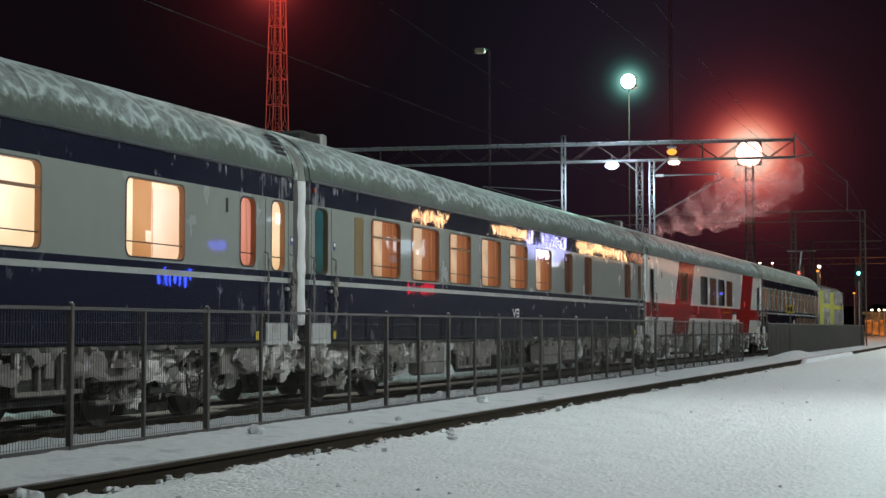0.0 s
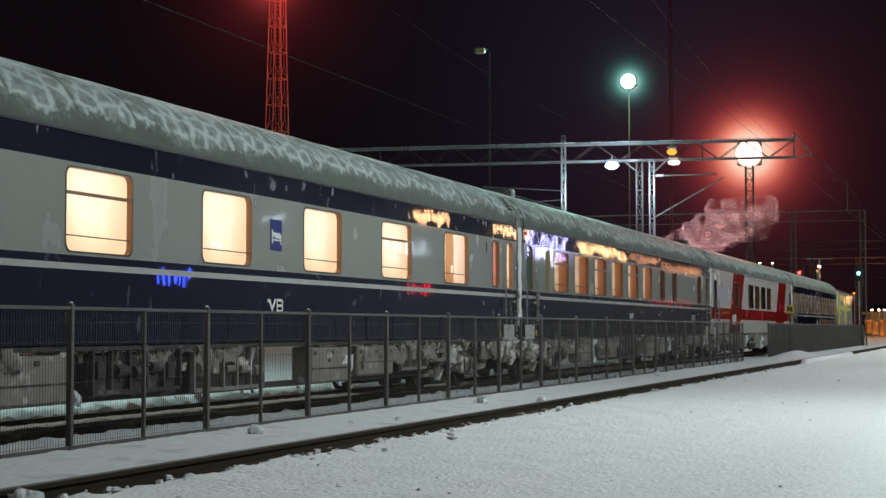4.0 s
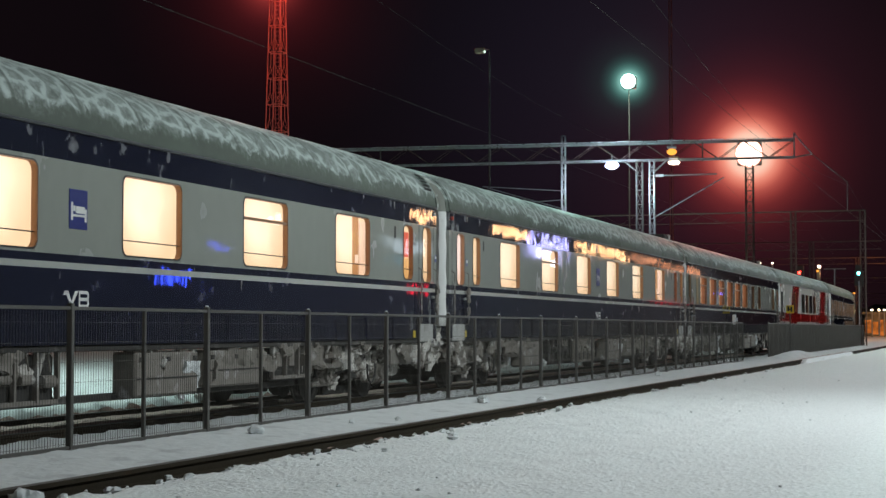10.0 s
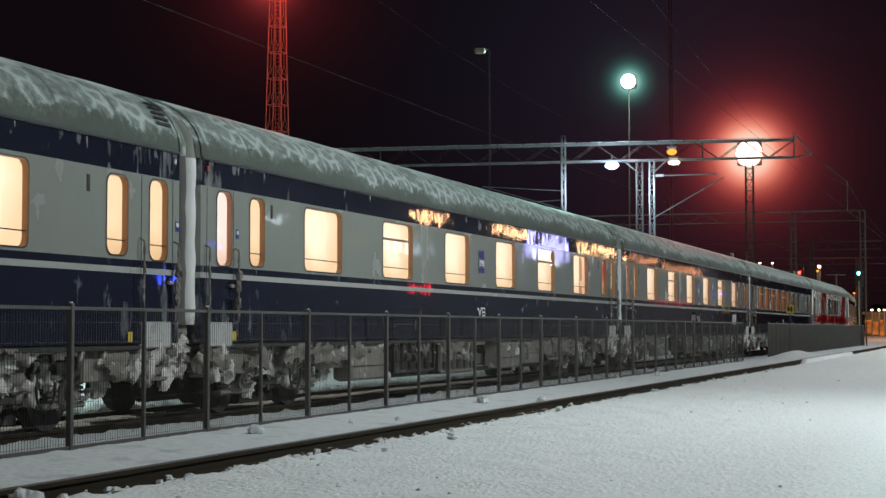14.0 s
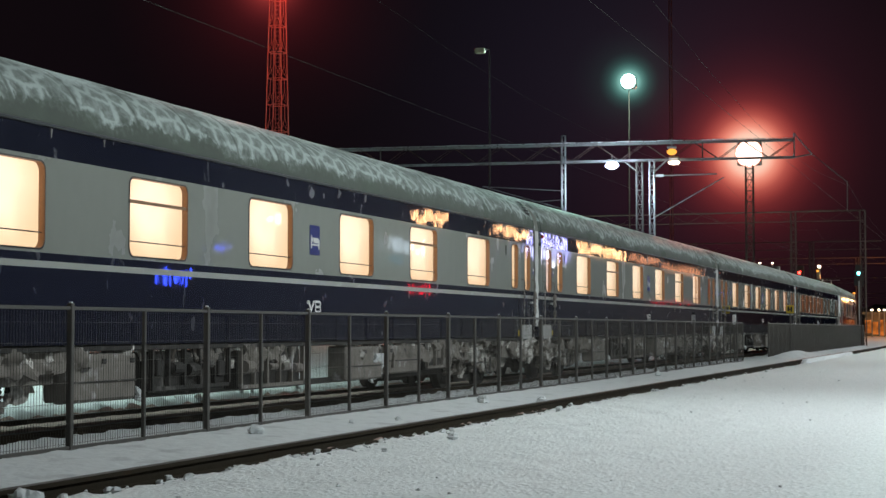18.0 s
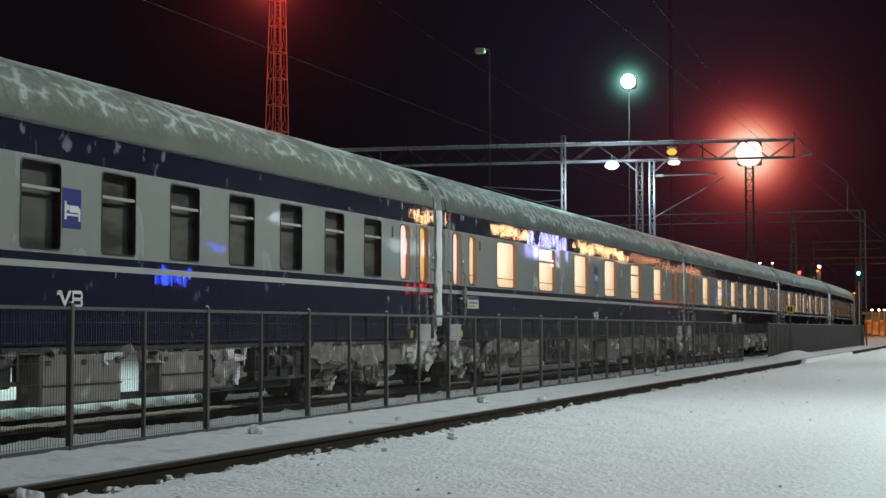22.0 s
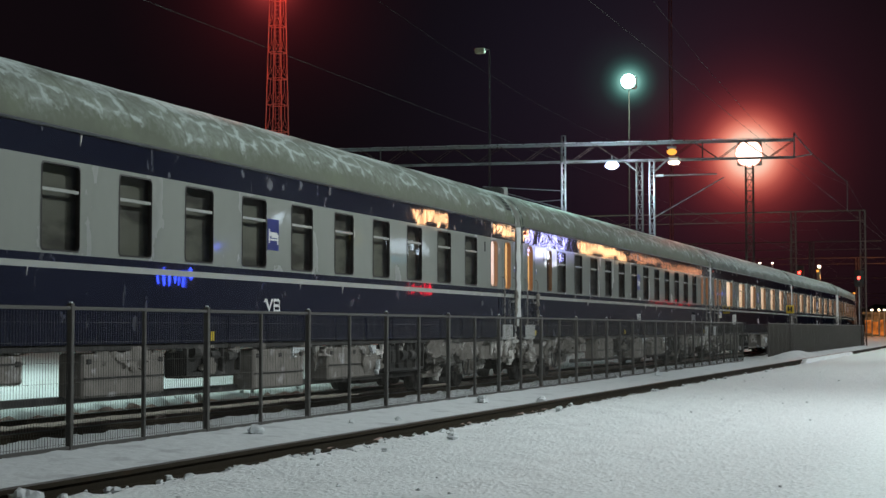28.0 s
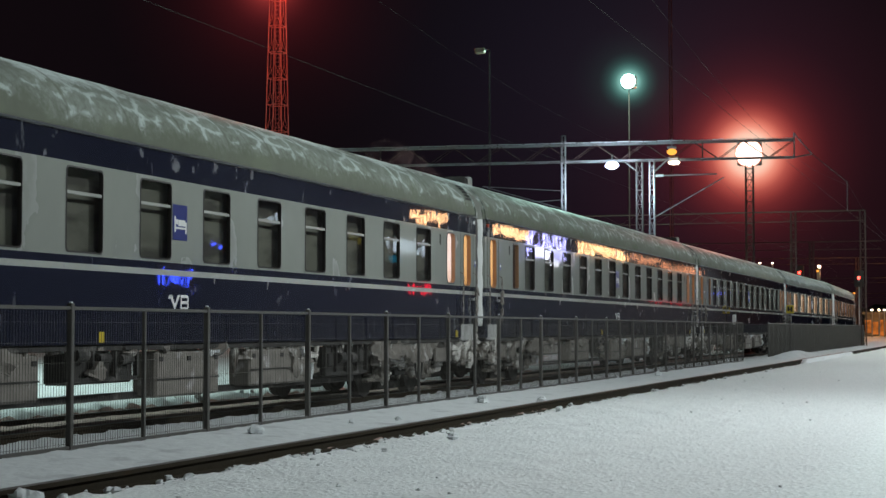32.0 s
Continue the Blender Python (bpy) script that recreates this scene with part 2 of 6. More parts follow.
def blind_glow(name, colour, power, low=0.62, folds=0.0, other=None):
    """A drawn blind that glows in place of a lamp behind it: brighter high up, with folds and weave."""
    m = bpy.data.materials.new(name)
    m.use_nodes = True
    nt = m.node_tree
    nt.nodes.clear()
    out, e = nt.nodes.new("ShaderNodeOutputMaterial"), nt.nodes.new("ShaderNodeEmission")
    co, mp, n = nt.nodes.new("ShaderNodeTexCoord"), nt.nodes.new("ShaderNodeMapping"), nt.nodes.new("ShaderNodeTexNoise")
    mp.inputs["Scale"].default_value = (1.0 + 5 * folds, 1.0, 0.9 - 0.8 * folds)
    n.inputs["Scale"].default_value, n.inputs["Detail"].default_value = 1.5, 2
    r = nt.nodes.new("ShaderNodeMapRange")
    r.inputs[1].default_value, r.inputs[2].default_value = 0.3, 0.7
    r.inputs[3].default_value, r.inputs[4].default_value = power * low, power
    mix = nt.nodes.new("ShaderNodeMix")
    mix.data_type = "RGBA"
    mix.inputs[6].default_value = (colour[0], colour[1] * (0.92 - 0.1 * folds), colour[2] * (0.84 - 0.2 * folds), 1)
    mix.inputs[7].default_value = (*colour, 1)
    if other:
        mix.inputs[6].default_value = (*other, 1)
        sharp = nt.nodes.new("ShaderNodeMapRange")
        sharp.inputs[1].default_value, sharp.inputs[2].default_value = 0.44, 0.56
        nt.links.new(n.outputs[0], sharp.inputs[0])
        nt.links.new(sharp.outputs[0], mix.inputs[0])
    nt.links.new(co.outputs["Object"], mp.inputs[0])
    nt.links.new(mp.outputs[0], n.inputs["Vector"])
    nt.links.new(n.outputs[0], r.inputs[0])
    if not other:
        nt.links.new(n.outputs[0], mix.inputs[0])
    # no lamp is built: paling and brightening towards one is put into the glow
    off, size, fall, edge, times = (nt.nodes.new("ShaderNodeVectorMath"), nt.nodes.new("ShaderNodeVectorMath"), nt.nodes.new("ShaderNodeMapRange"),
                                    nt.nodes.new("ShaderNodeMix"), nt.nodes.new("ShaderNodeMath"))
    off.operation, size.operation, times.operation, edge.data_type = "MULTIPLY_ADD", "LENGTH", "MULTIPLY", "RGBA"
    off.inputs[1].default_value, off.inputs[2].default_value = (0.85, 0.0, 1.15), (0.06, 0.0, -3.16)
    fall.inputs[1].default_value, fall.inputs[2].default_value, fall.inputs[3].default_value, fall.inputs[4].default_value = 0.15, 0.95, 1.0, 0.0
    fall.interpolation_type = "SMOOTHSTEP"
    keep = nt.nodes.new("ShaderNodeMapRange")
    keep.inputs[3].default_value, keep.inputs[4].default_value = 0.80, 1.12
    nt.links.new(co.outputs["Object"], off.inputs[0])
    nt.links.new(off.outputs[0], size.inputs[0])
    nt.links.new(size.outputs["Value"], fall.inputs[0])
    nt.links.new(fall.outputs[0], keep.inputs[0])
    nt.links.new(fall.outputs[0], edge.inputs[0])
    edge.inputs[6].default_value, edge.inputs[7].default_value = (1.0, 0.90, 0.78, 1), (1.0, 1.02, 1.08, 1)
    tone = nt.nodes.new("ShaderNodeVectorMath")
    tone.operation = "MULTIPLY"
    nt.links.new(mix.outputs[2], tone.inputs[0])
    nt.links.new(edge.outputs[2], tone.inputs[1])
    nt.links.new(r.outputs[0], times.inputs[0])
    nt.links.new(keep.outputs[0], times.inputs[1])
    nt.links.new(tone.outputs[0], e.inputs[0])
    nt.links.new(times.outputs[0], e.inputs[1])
    nt.links.new(e.outputs[0], out.inputs[0])
    return m


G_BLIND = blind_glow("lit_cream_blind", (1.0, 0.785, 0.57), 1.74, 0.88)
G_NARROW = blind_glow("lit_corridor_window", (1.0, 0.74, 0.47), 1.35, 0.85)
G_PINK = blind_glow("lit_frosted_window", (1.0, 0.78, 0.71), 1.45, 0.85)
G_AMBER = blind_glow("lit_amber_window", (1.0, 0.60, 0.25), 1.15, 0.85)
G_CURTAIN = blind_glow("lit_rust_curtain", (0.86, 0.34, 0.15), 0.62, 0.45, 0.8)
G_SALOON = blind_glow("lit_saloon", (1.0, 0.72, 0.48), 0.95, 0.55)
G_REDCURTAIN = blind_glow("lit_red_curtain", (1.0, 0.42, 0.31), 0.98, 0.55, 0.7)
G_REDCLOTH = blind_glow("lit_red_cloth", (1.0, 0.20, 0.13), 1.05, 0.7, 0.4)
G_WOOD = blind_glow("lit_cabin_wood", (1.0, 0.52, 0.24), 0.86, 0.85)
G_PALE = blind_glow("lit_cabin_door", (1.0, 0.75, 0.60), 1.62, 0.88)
G_DIM = blind_glow("dim_red_blind", (0.50, 0.20, 0.12), 0.17, 0.5, 0.6)
G_RUST = blind_glow("dim_rust_window", (0.30, 0.19, 0.165), 0.19, 0.35, 0.8)
G_TEAL = blind_glow("dim_teal_window", (0.06, 0.22, 0.24), 0.5, 0.5)
G_LOWER = blind_glow("dim_lower_window", (0.62, 0.52, 0.46), 0.22, 0.3, 1.0)
G_FARLIT = blind_glow("lit_far_window", (1.0, 0.70, 0.40), 0.75, 0.25, 1.0)
G_RED = glow("red_flood_glow", (1.0, 0.62, 0.50), 5.0)
G_GREEN = glow("green_flood_glow", (0.62, 1.0, 0.92), 5.0)
G_COOL = glow("cool_lamp_glow", (0.55, 0.70, 1.0), 9.0)
G_ORANGE = glow("sodium_glow", (1.0, 0.40, 0.06), 1.5)
G_WARM = glow("warm_lamp_glow", (1.0, 0.80, 0.62), 7.0)
G_SIGRED = glow("signal_red", (1.0, 0.03, 0.02), 14.0)
G_SIGGREEN = glow("signal_green", (0.18, 0.85, 0.85), 9.0)


def make_glass(name, tint, rough=0.02):
    m = bpy.data.materials.new(name)
    m.use_nodes = True
    nt = m.node_tree
    nt.nodes.clear()
    out = nt.nodes.new("ShaderNodeOutputMaterial")
    t, g, mix, f = (nt.nodes.new("ShaderNodeBsdfTransparent"), nt.nodes.new("ShaderNodeBsdfGlossy"),
                    nt.nodes.new("ShaderNodeMixShader"), nt.nodes.new("ShaderNodeFresnel"))
    t.inputs[0].default_value = (*tint, 1)
    g.inputs["Roughness"].default_value = rough
    f.inputs[0].default_value = 1.5
    nt.links.new(f.outputs[0], mix.inputs[0])
    nt.links.new(t.outputs[0], mix.inputs[1])
    nt.links.new(g.outputs[0], mix.inputs[2])
    nt.links.new(mix.outputs[0], out.inputs[0])
    return m


M_GLASS = make_glass("window_glass", (0.88, 0.88, 0.86))
M_GLASSDARK = make_glass("tinted_glass", (0.74, 0.74, 0.70))


def roof_material(name, bare, cell, soft, patch, dusty):
    """Olive sheet roof: white frost on the crown, rows of feathery frost scales down the flank, dark sheet joints, a bare strip over the gutter."""
    m = shade(name, bare, 0.5, grain=0.12, grain_size=4.0, stain=tuple(c * 1.25 for c in bare), stain_size=1.6, stain_cut=0.52, bump=0.2, bump_size=12.0)
    nt = m.node_tree
    b = nt.nodes["Principled BSDF"]
    base = b.inputs["Base Color"].links[0].from_socket
    b.inputs["Specular IOR Level"].default_value = 0.12

    def math_node(op, a, c, clamp=False):
        n = nt.nodes.new("ShaderNodeMath")
        n.operation, n.use_clamp = op, clamp
        for i, v in enumerate((a, c)):
            if isinstance(v, (int, float)):
                n.inputs[i].default_value = v
            else:
                nt.links.new(v, n.inputs[i])
        return n.outputs[0]

    def ranged(v, a, c, lo=0.0, hi=1.0):
        n = nt.nodes.new("ShaderNodeMapRange")
        n.interpolation_type = "SMOOTHSTEP"
        for i, q in zip((1, 2, 3, 4), (a, c, lo, hi)):
            n.inputs[i].default_value = q
        nt.links.new(v, n.inputs[0])
        return n.outputs[0]

    def noisy(scale, detail, rough=0.55):
        n = nt.nodes.new("ShaderNodeTexNoise")
        n.inputs["Scale"].default_value, n.inputs["Detail"].default_value, n.inputs["Roughness"].default_value = scale, detail, rough
        nt.links.new(co.outputs["Object"], n.inputs["Vector"])
        return n
    co = nt.nodes.new("ShaderNodeTexCoord")
    sep = nt.nodes.new("ShaderNodeSeparateXYZ")
    nt.links.new(co.outputs["Object"], sep.inputs[0])
    arc = math_node("ARCTAN2", math_node("SUBTRACT", sep.outputs["Z"], 3.30), math_node("ABSOLUTE", sep.outputs["Y"], 0.0))
    flat = nt.nodes.new("ShaderNodeCombineXYZ")
    nt.links.new(sep.outputs["X"], flat.inputs[0])
    nt.links.new(math_node("MULTIPLY", arc, 1.35), flat.inputs[1])
    wob = noisy(5.0, 6, 0.6)
    shift = nt.nodes.new("ShaderNodeVectorMath")
    shift.operation = "MULTIPLY_ADD"
    nt.links.new(wob.outputs["Color"], shift.inputs[0])
    shift.inputs[1].default_value = (0.16, 0.11, 0.0)
    nt.links.new(flat.outputs[0], shift.inputs[2])
    mp = nt.nodes.new("ShaderNodeMapping")
    mp.inputs["Scale"].default_value = (*cell, 1.0)
    mp.inputs["Rotation"].default_value = (0, 0, radians(14))
    nt.links.new(shift.outputs[0], mp.inputs[0])
    cells = nt.nodes.new("ShaderNodeTexVoronoi")
    cells.voronoi_dimensions, cells.feature = "2D", "DISTANCE_TO_EDGE"
    cells.inputs["Scale"].default_value, cells.inputs["Randomness"].default_value = 1.0, 0.78
    nt.links.new(mp.outputs[0], cells.inputs["Vector"])
    fine, broad = noisy(9.0, 8, 0.7), noisy(0.7, 4)
    high = math_node("ADD", sep.outputs["Z"], ranged(fine.outputs[0], 0.3, 0.7, -0.07, 0.07))
    high = math_node("ADD", high, ranged(broad.outputs[0], 0.3, 0.7, -0.10, 0.10))
    edge = ranged(math_node("ADD", cells.outputs["Distance"], ranged(fine.outputs[0], 0.3, 0.7, -0.09, 0.09)), 0.02, soft, 1.0, 0.0)
    patchy = ranged(noisy(1.3, 5).outputs[0], patch, patch + 0.12)
    flank = math_node("MULTIPLY", math_node("MULTIPLY", edge, patchy), ranged(high, 3.66, 3.78))
    crown = ranged(high, 4.08, 4.32)
    dust = math_node("MULTIPLY", ranged(fine.outputs[0], 0.36, 0.66, dusty * 0.4, dusty), ranged(high, 3.58, 3.95))
    frost = math_node("MAXIMUM", math_node("MAXIMUM", math_node("MULTIPLY", flank, 0.64), math_node("MULTIPLY", crown, 0.95)), dust)
    wave = nt.nodes.new("ShaderNodeTexWave")
    wave.inputs["Scale"].default_value = 0.222
    nt.links.new(co.outputs["Object"], wave.inputs["Vector"])
    seam = ranged(wave.outputs["Fac"], 0.0, 0.012, 0.35, 1.0)
    frost = math_node("MULTIPLY", frost, seam, True)
    mix = nt.nodes.new("ShaderNodeMix")
    mix.data_type = "RGBA"
    nt.links.new(frost, mix.inputs[0])
    nt.links.new(base, mix.inputs[6])
    mix.inputs[7].default_value = (*FROST, 1)
    nt.links.new(mix.outputs[2], b.inputs["Base Color"])
    return m


M_ROOF = roof_material("frosted_roof", (0.080, 0.095, 0.080), (2.6, 4.6), 0.34, 0.36, 0.38)
M_ROOFDAY = roof_material("patchy_frosted_roof", (0.112, 0.125, 0.093), (1.8, 3.9), 0.22, 0.42, 0.24)


def frost_ends(m, low, high, size):
    """Frost and dried slush blown over the paint, thickest towards the carriage ends and drawn out downwards."""
    nt = m.node_tree
    b = nt.nodes["Principled BSDF"]
    base = b.inputs["Base Color"].links[0].from_socket
    co, mp, n, sep, far = (nt.nodes.new("ShaderNodeTexCoord"), nt.nodes.new("ShaderNodeMapping"), nt.nodes.new("ShaderNodeTexNoise"),
                           nt.nodes.new("ShaderNodeSeparateXYZ"), nt.nodes.new("ShaderNodeMath"))
    mp.inputs["Scale"].default_value = (1.0, 1.0, 0.30)
    n.inputs["Scale"].default_value, n.inputs["Detail"].default_value, n.inputs["Roughness"].default_value = size, 6, 0.62
    far.operation = "ABSOLUTE"
    near = nt.nodes.new("ShaderNodeMapRange")
    near.interpolation_type = "SMOOTHSTEP"
    near.inputs[1].default_value, near.inputs[2].default_value, near.inputs[3].default_value, near.inputs[4].default_value = 9.2, 13.0, low, high
    add, cut, mix = nt.nodes.new("ShaderNodeMath"), nt.nodes.new("ShaderNodeMapRange"), nt.nodes.new("ShaderNodeMix")
    cut.inputs[1].default_value, cut.inputs[2].default_value, cut.inputs[4].default_value = 0.62, 0.80, 0.75
    mix.data_type = "RGBA"
    mix.inputs[7].default_value = (0.30, 0.31, 0.31, 1)
    nt.links.new(co.outputs["Object"], mp.inputs[0])
    nt.links.new(co.outputs["Object"], sep.inputs[0])
    nt.links.new(mp.outputs[0], n.inputs["Vector"])
    nt.links.new(sep.outputs["X"], far.inputs[0])
    nt.links.new(far.outputs[0], near.inputs[0])
    nt.links.new(n.outputs[0], add.inputs[0])
    nt.links.new(near.outputs[0], add.inputs[1])
    nt.links.new(add.outputs[0], cut.inputs[0])
    nt.links.new(cut.outputs[0], mix.inputs[0])
    nt.links.new(base, mix.inputs[6])
    nt.links.new(mix.outputs[2], b.inputs["Base Color"])


frost_ends(M_BLUE, -0.04, 0.10, 5.0)
frost_ends(M_BLUETOP, -0.03, 0.12, 5.5)
frost_ends(M_GREY, -0.12, 0.0, 4.0)

# ---- mesh tools ----


class Shape:
    """Gathers faces for one mesh."""

    def __init__(self):
        self.v, self.f, self.m = [], [], []

    def face(self, pts, mat=0):
        n = len(self.v)
        self.v += [tuple(p) for p in pts]
        self.f.append(tuple(range(n, n + len(pts))))
        self.m.append(mat)

    def mesh(self, verts, faces, mat=0):
        n = len(self.v)
        self.v += [tuple(p) for p in verts]
        self.f += [tuple(i + n for i in f) for f in faces]
        self.m += [mat] * len(faces)

    def box(self, x0, x1, y0, y1, z0, z1, mat=0, c=0.0):
        x0, x1, y0, y1, z0, z1 = min(x0, x1), max(x0, x1), min(y0, y1), max(y0, y1), min(z0, z1), max(z0, z1)
        if c <= 0:
            v = [(x, y, z) for x in (x0, x1) for y in (y0, y1) for z in (z0, z1)]
            self.mesh(v, [(0, 1, 3, 2), (4, 6, 7, 5), (0, 4, 5, 1), (2, 3, 7, 6), (0, 2, 6, 4), (1, 5, 7, 3)], mat)
            return self
        c = min(c, (x1 - x0) / 2.1, (y1 - y0) / 2.1, (z1 - z0) / 2.1)
        lo, hi, v, idx = (x0, y0, z0), (x1, y1, z1), [], {}
        for sx in (0, 1):
            for sy in (0, 1):
                for sz in (0, 1):
                    s = (sx, sy, sz)
                    for ax in range(3):
                        p = [hi[i] if s[i] else lo[i] for i in range(3)]
                        for i in range(3):
                            if i != ax:
                                p[i] += -c if s[i] else c
                        idx[s, ax] = len(v)
                        v.append(p)
        f = []
        for ax in range(3):
            o = [i for i in range(3) if i != ax]
            for side in (0, 1):
                q = []
                for a, b in ((0, 0), (1, 0), (1, 1), (0, 1)):
                    s = [0, 0, 0]
                    s[ax], s[o[0]], s[o[1]] = side, a, b
                    q.append(idx[tuple(s), ax])
                f.append(tuple(q))
            for a in (0, 1):
                for b in (0, 1):
                    s0, s1 = [0, 0, 0], [0, 0, 0]
                    s0[o[0]], s0[o[1]], s1[o[0]], s1[o[1]], s1[ax] = a, b, a, b, 1
                    f.append((idx[tuple(s0), o[0]], idx[tuple(s1), o[0]], idx[tuple(s1), o[1]], idx[tuple(s0), o[1]]))
        for sx in (0, 1):
            for sy in (0, 1):
                for sz in (0, 1):
                    f.append(tuple(idx[(sx, sy, sz), ax] for ax in range(3)))
        self.mesh(v, f, mat)
        return self

    def rod(self, p0, p1, r, seg=8, mat=0, r1=None, caps=True):
        p0, p1 = Vector(p0), Vector(p1)
        r1 = r if r1 is None else r1
        d = (p1 - p0).normalized()
        a = d.orthogonal().normalized()
        b = d.cross(a)
        v = []
        for p, rr in ((p0, r), (p1, r1)):
            v += [p + (a * math.cos(2 * math.pi * i / seg) + b * math.sin(2 * math.pi * i / seg)) * rr for i in range(seg)]
        f = [(i, (i + 1) % seg, seg + (i + 1) % seg, seg + i) for i in range(seg)]
        if caps:
            f += [tuple(range(seg - 1, -1, -1)), tuple(range(seg, 2 * seg))]
        self.mesh(v, f, mat)
        return self

    def path(self, pts, r, seg=6, mat=0):
        for a, b in zip(pts, pts[1:]):
            self.rod(a, b, r, seg, mat)
        return self

    def sweep(self, section, xs, mat=0, close=False):
        """A section of (y, z) carried along x."""
        n = len(section)
        v = [(x, y, z) for x in xs for y, z in section]
        f = []
        for i in range(len(xs) - 1):
            for j in range(n if close else n - 1):
                k = (j + 1) % n
                f.append((i * n + j, (i + 1) * n + j, (i + 1) * n + k, i * n + k))
        self.mesh(v, f, mat)
        return self

    def lump(self, cx, cy, cz, rx, ry, rz, rough=0.3, seed=0, mat=0, seg=9, rings=6):
        """An uneven clod."""
        v = [(cx, cy, cz + rz)]
        for i in range(1, rings):
            th = math.pi * i / rings
            for j in range(seg):
                ph = 2 * math.pi * j / seg
                d = Vector((math.sin(th) * math.cos(ph), math.sin(th) * math.sin(ph), math.cos(th)))
                k = 1 + rough * (noise.noise(d * 1.7 + Vector((seed * 7.3, seed * 3.1, seed))) + 0.5 * noise.noise(d * 4 + Vector((seed, 0, seed * 5))))
                v.append((cx + d.x * rx * k, cy + d.y * ry * k, cz + d.z * rz * k))
        v.append((cx, cy, cz - rz))
        f = [(0, 1 + j, 1 + (j + 1) % seg) for j in range(seg)]
        for i in range(rings - 2):
            for j in range(seg):
                a, b = 1 + i * seg + j, 1 + i * seg + (j + 1) % seg
                f.append((a, a + seg, b + seg, b))
        e = len(v) - 1
        f += [(e, 1 + (rings - 2) * seg + (j + 1) % seg, 1 + (rings - 2) * seg + j) for j in range(seg)]
        self.mesh(v, f, mat)
        return self

    def data(self, name, mats, smooth=False):
        me = bpy.data.meshes.new(name)
        me.from_pydata(self.v, [], self.f)
        for m in (mats if isinstance(mats, (list, tuple)) else [mats]):
            me.materials.append(m)
        me.polygons.foreach_set("material_index", self.m)
        if smooth:
            me.polygons.foreach_set("use_smooth", [True] * len(me.polygons))
        bm = bmesh.new()
        bm.from_mesh(me)
        bmesh.ops.remove_doubles(bm, verts=bm.verts, dist=0.0004)
        bmesh.ops.recalc_face_normals(bm, faces=bm.faces)
        bm.to_mesh(me)
        bm.free()
        if smooth:
            me.set_sharp_from_angle(angle=radians(38))
        me.update()
        return me


def part(name, shape, mats, parent, label="", at=None, smooth=False):
    ob = new(name, shape.data(name, mats, smooth) if isinstance(shape, Shape) else shape)
    ob.parent = parent
    if at:
        ob.location = at
    return tagged(ob, label)


def thing(name, shape, mats, label, category, group="", at=None, smooth=False, kind=""):
    ob = new(name, shape.data(name, mats, smooth) if isinstance(shape, Shape) else shape)
    if at:
        ob.location = at
    return tagged(ob, label, category, group, kind)


def holder(name, label, category, at=(0, 0, 0), group=""):
    ob = new(name)
    ob.empty_display_size = 0.3
    ob.location = at
    return tagged(ob, label, category, group)

# ---- ground and tracks ----


def bend(x):
    """How far the train's track has swung away from the straight at x."""
    d = max(0.0, x - CURVE_AT)
    return d * d / (2 * CURVE_R) if d < 200 else 200 * 200 / (2 * CURVE_R) + (d - 200) * 200 / CURVE_R


def smooth(a, b, t):
    t = min(1, max(0, (t - a) / (b - a)))
    return t * t * (3 - 2 * t)


PROFILE = [(-3000, -0.2), (6.0, -0.105), (6.75, -0.12), (6.95, -0.135), (7.03, -0.17), (7.10, -0.17), (7.20, -0.03), (7.5, -0.015), (8.5, 0.03),
           (9.3, 0.0), (10.05, -0.035), (10.42, -0.06), (10.58, -0.13), (10.66, -0.14), (10.86, -0.12), (10.95, -0.05), (12.15, -0.045), (12.26, -0.12), (12.45, -0.14), (13.2, -0.13), (13.45, 0.0), (13.7, 0.03), (15.0, -0.03), (3000, -0.1)]


def ground_z(x, y):
    ys = [p[0] for p in PROFILE]
    i = max(0, min(len(ys) - 2, sum(1 for v in ys if v <= y) - 1))
    (a, za), (b, zb) = PROFILE[i], PROFILE[i + 1]
    z = za + (zb - za) * (y - a) / (b - a)
    edge = 1.0 if 6.6 < y < 7.12 or 9.9 < y < 10.55 or 13.2 < y < 14.4 else 0.35
    z += edge * (0.05 * noise.noise(Vector((x * 2.3, y * 2.3, 0))) + 0.03 * noise.noise(Vector((x * 7.5, y * 7.5, 3)))) + 0.016 * noise.noise(Vector((x * 6, y * 6, 4)))
    if 13.25 < y < 14.4:
        z += 0.07 * noise.noise(Vector((x * 3.1, y * 2, 8))) + 0.04 * noise.noise(Vector((x * 8.3, y * 6, 5)))
    if 3 < y < 6.9:
        z += 0.02 * noise.noise(Vector((x * 0.5, y * 0.8, 9))) + 0.03 * noise.noise(Vector((x * 1.7, y * 2.2, 6))) + 0.014 * noise.noise(Vector((x * 4.1, y * 5.3, 2)))
    m = math.exp(-((x - 72.0) / 5.0) ** 2 - ((y - 8.0) / 0.55) ** 2)
    z += 0.27 * m
    if 65.5 < x < 88 and 6.85 < y < 7.5:
        z = max(z, 0.015 + 0.02 * noise.noise(Vector((x * 0.8, y * 3, 1))))
    return z


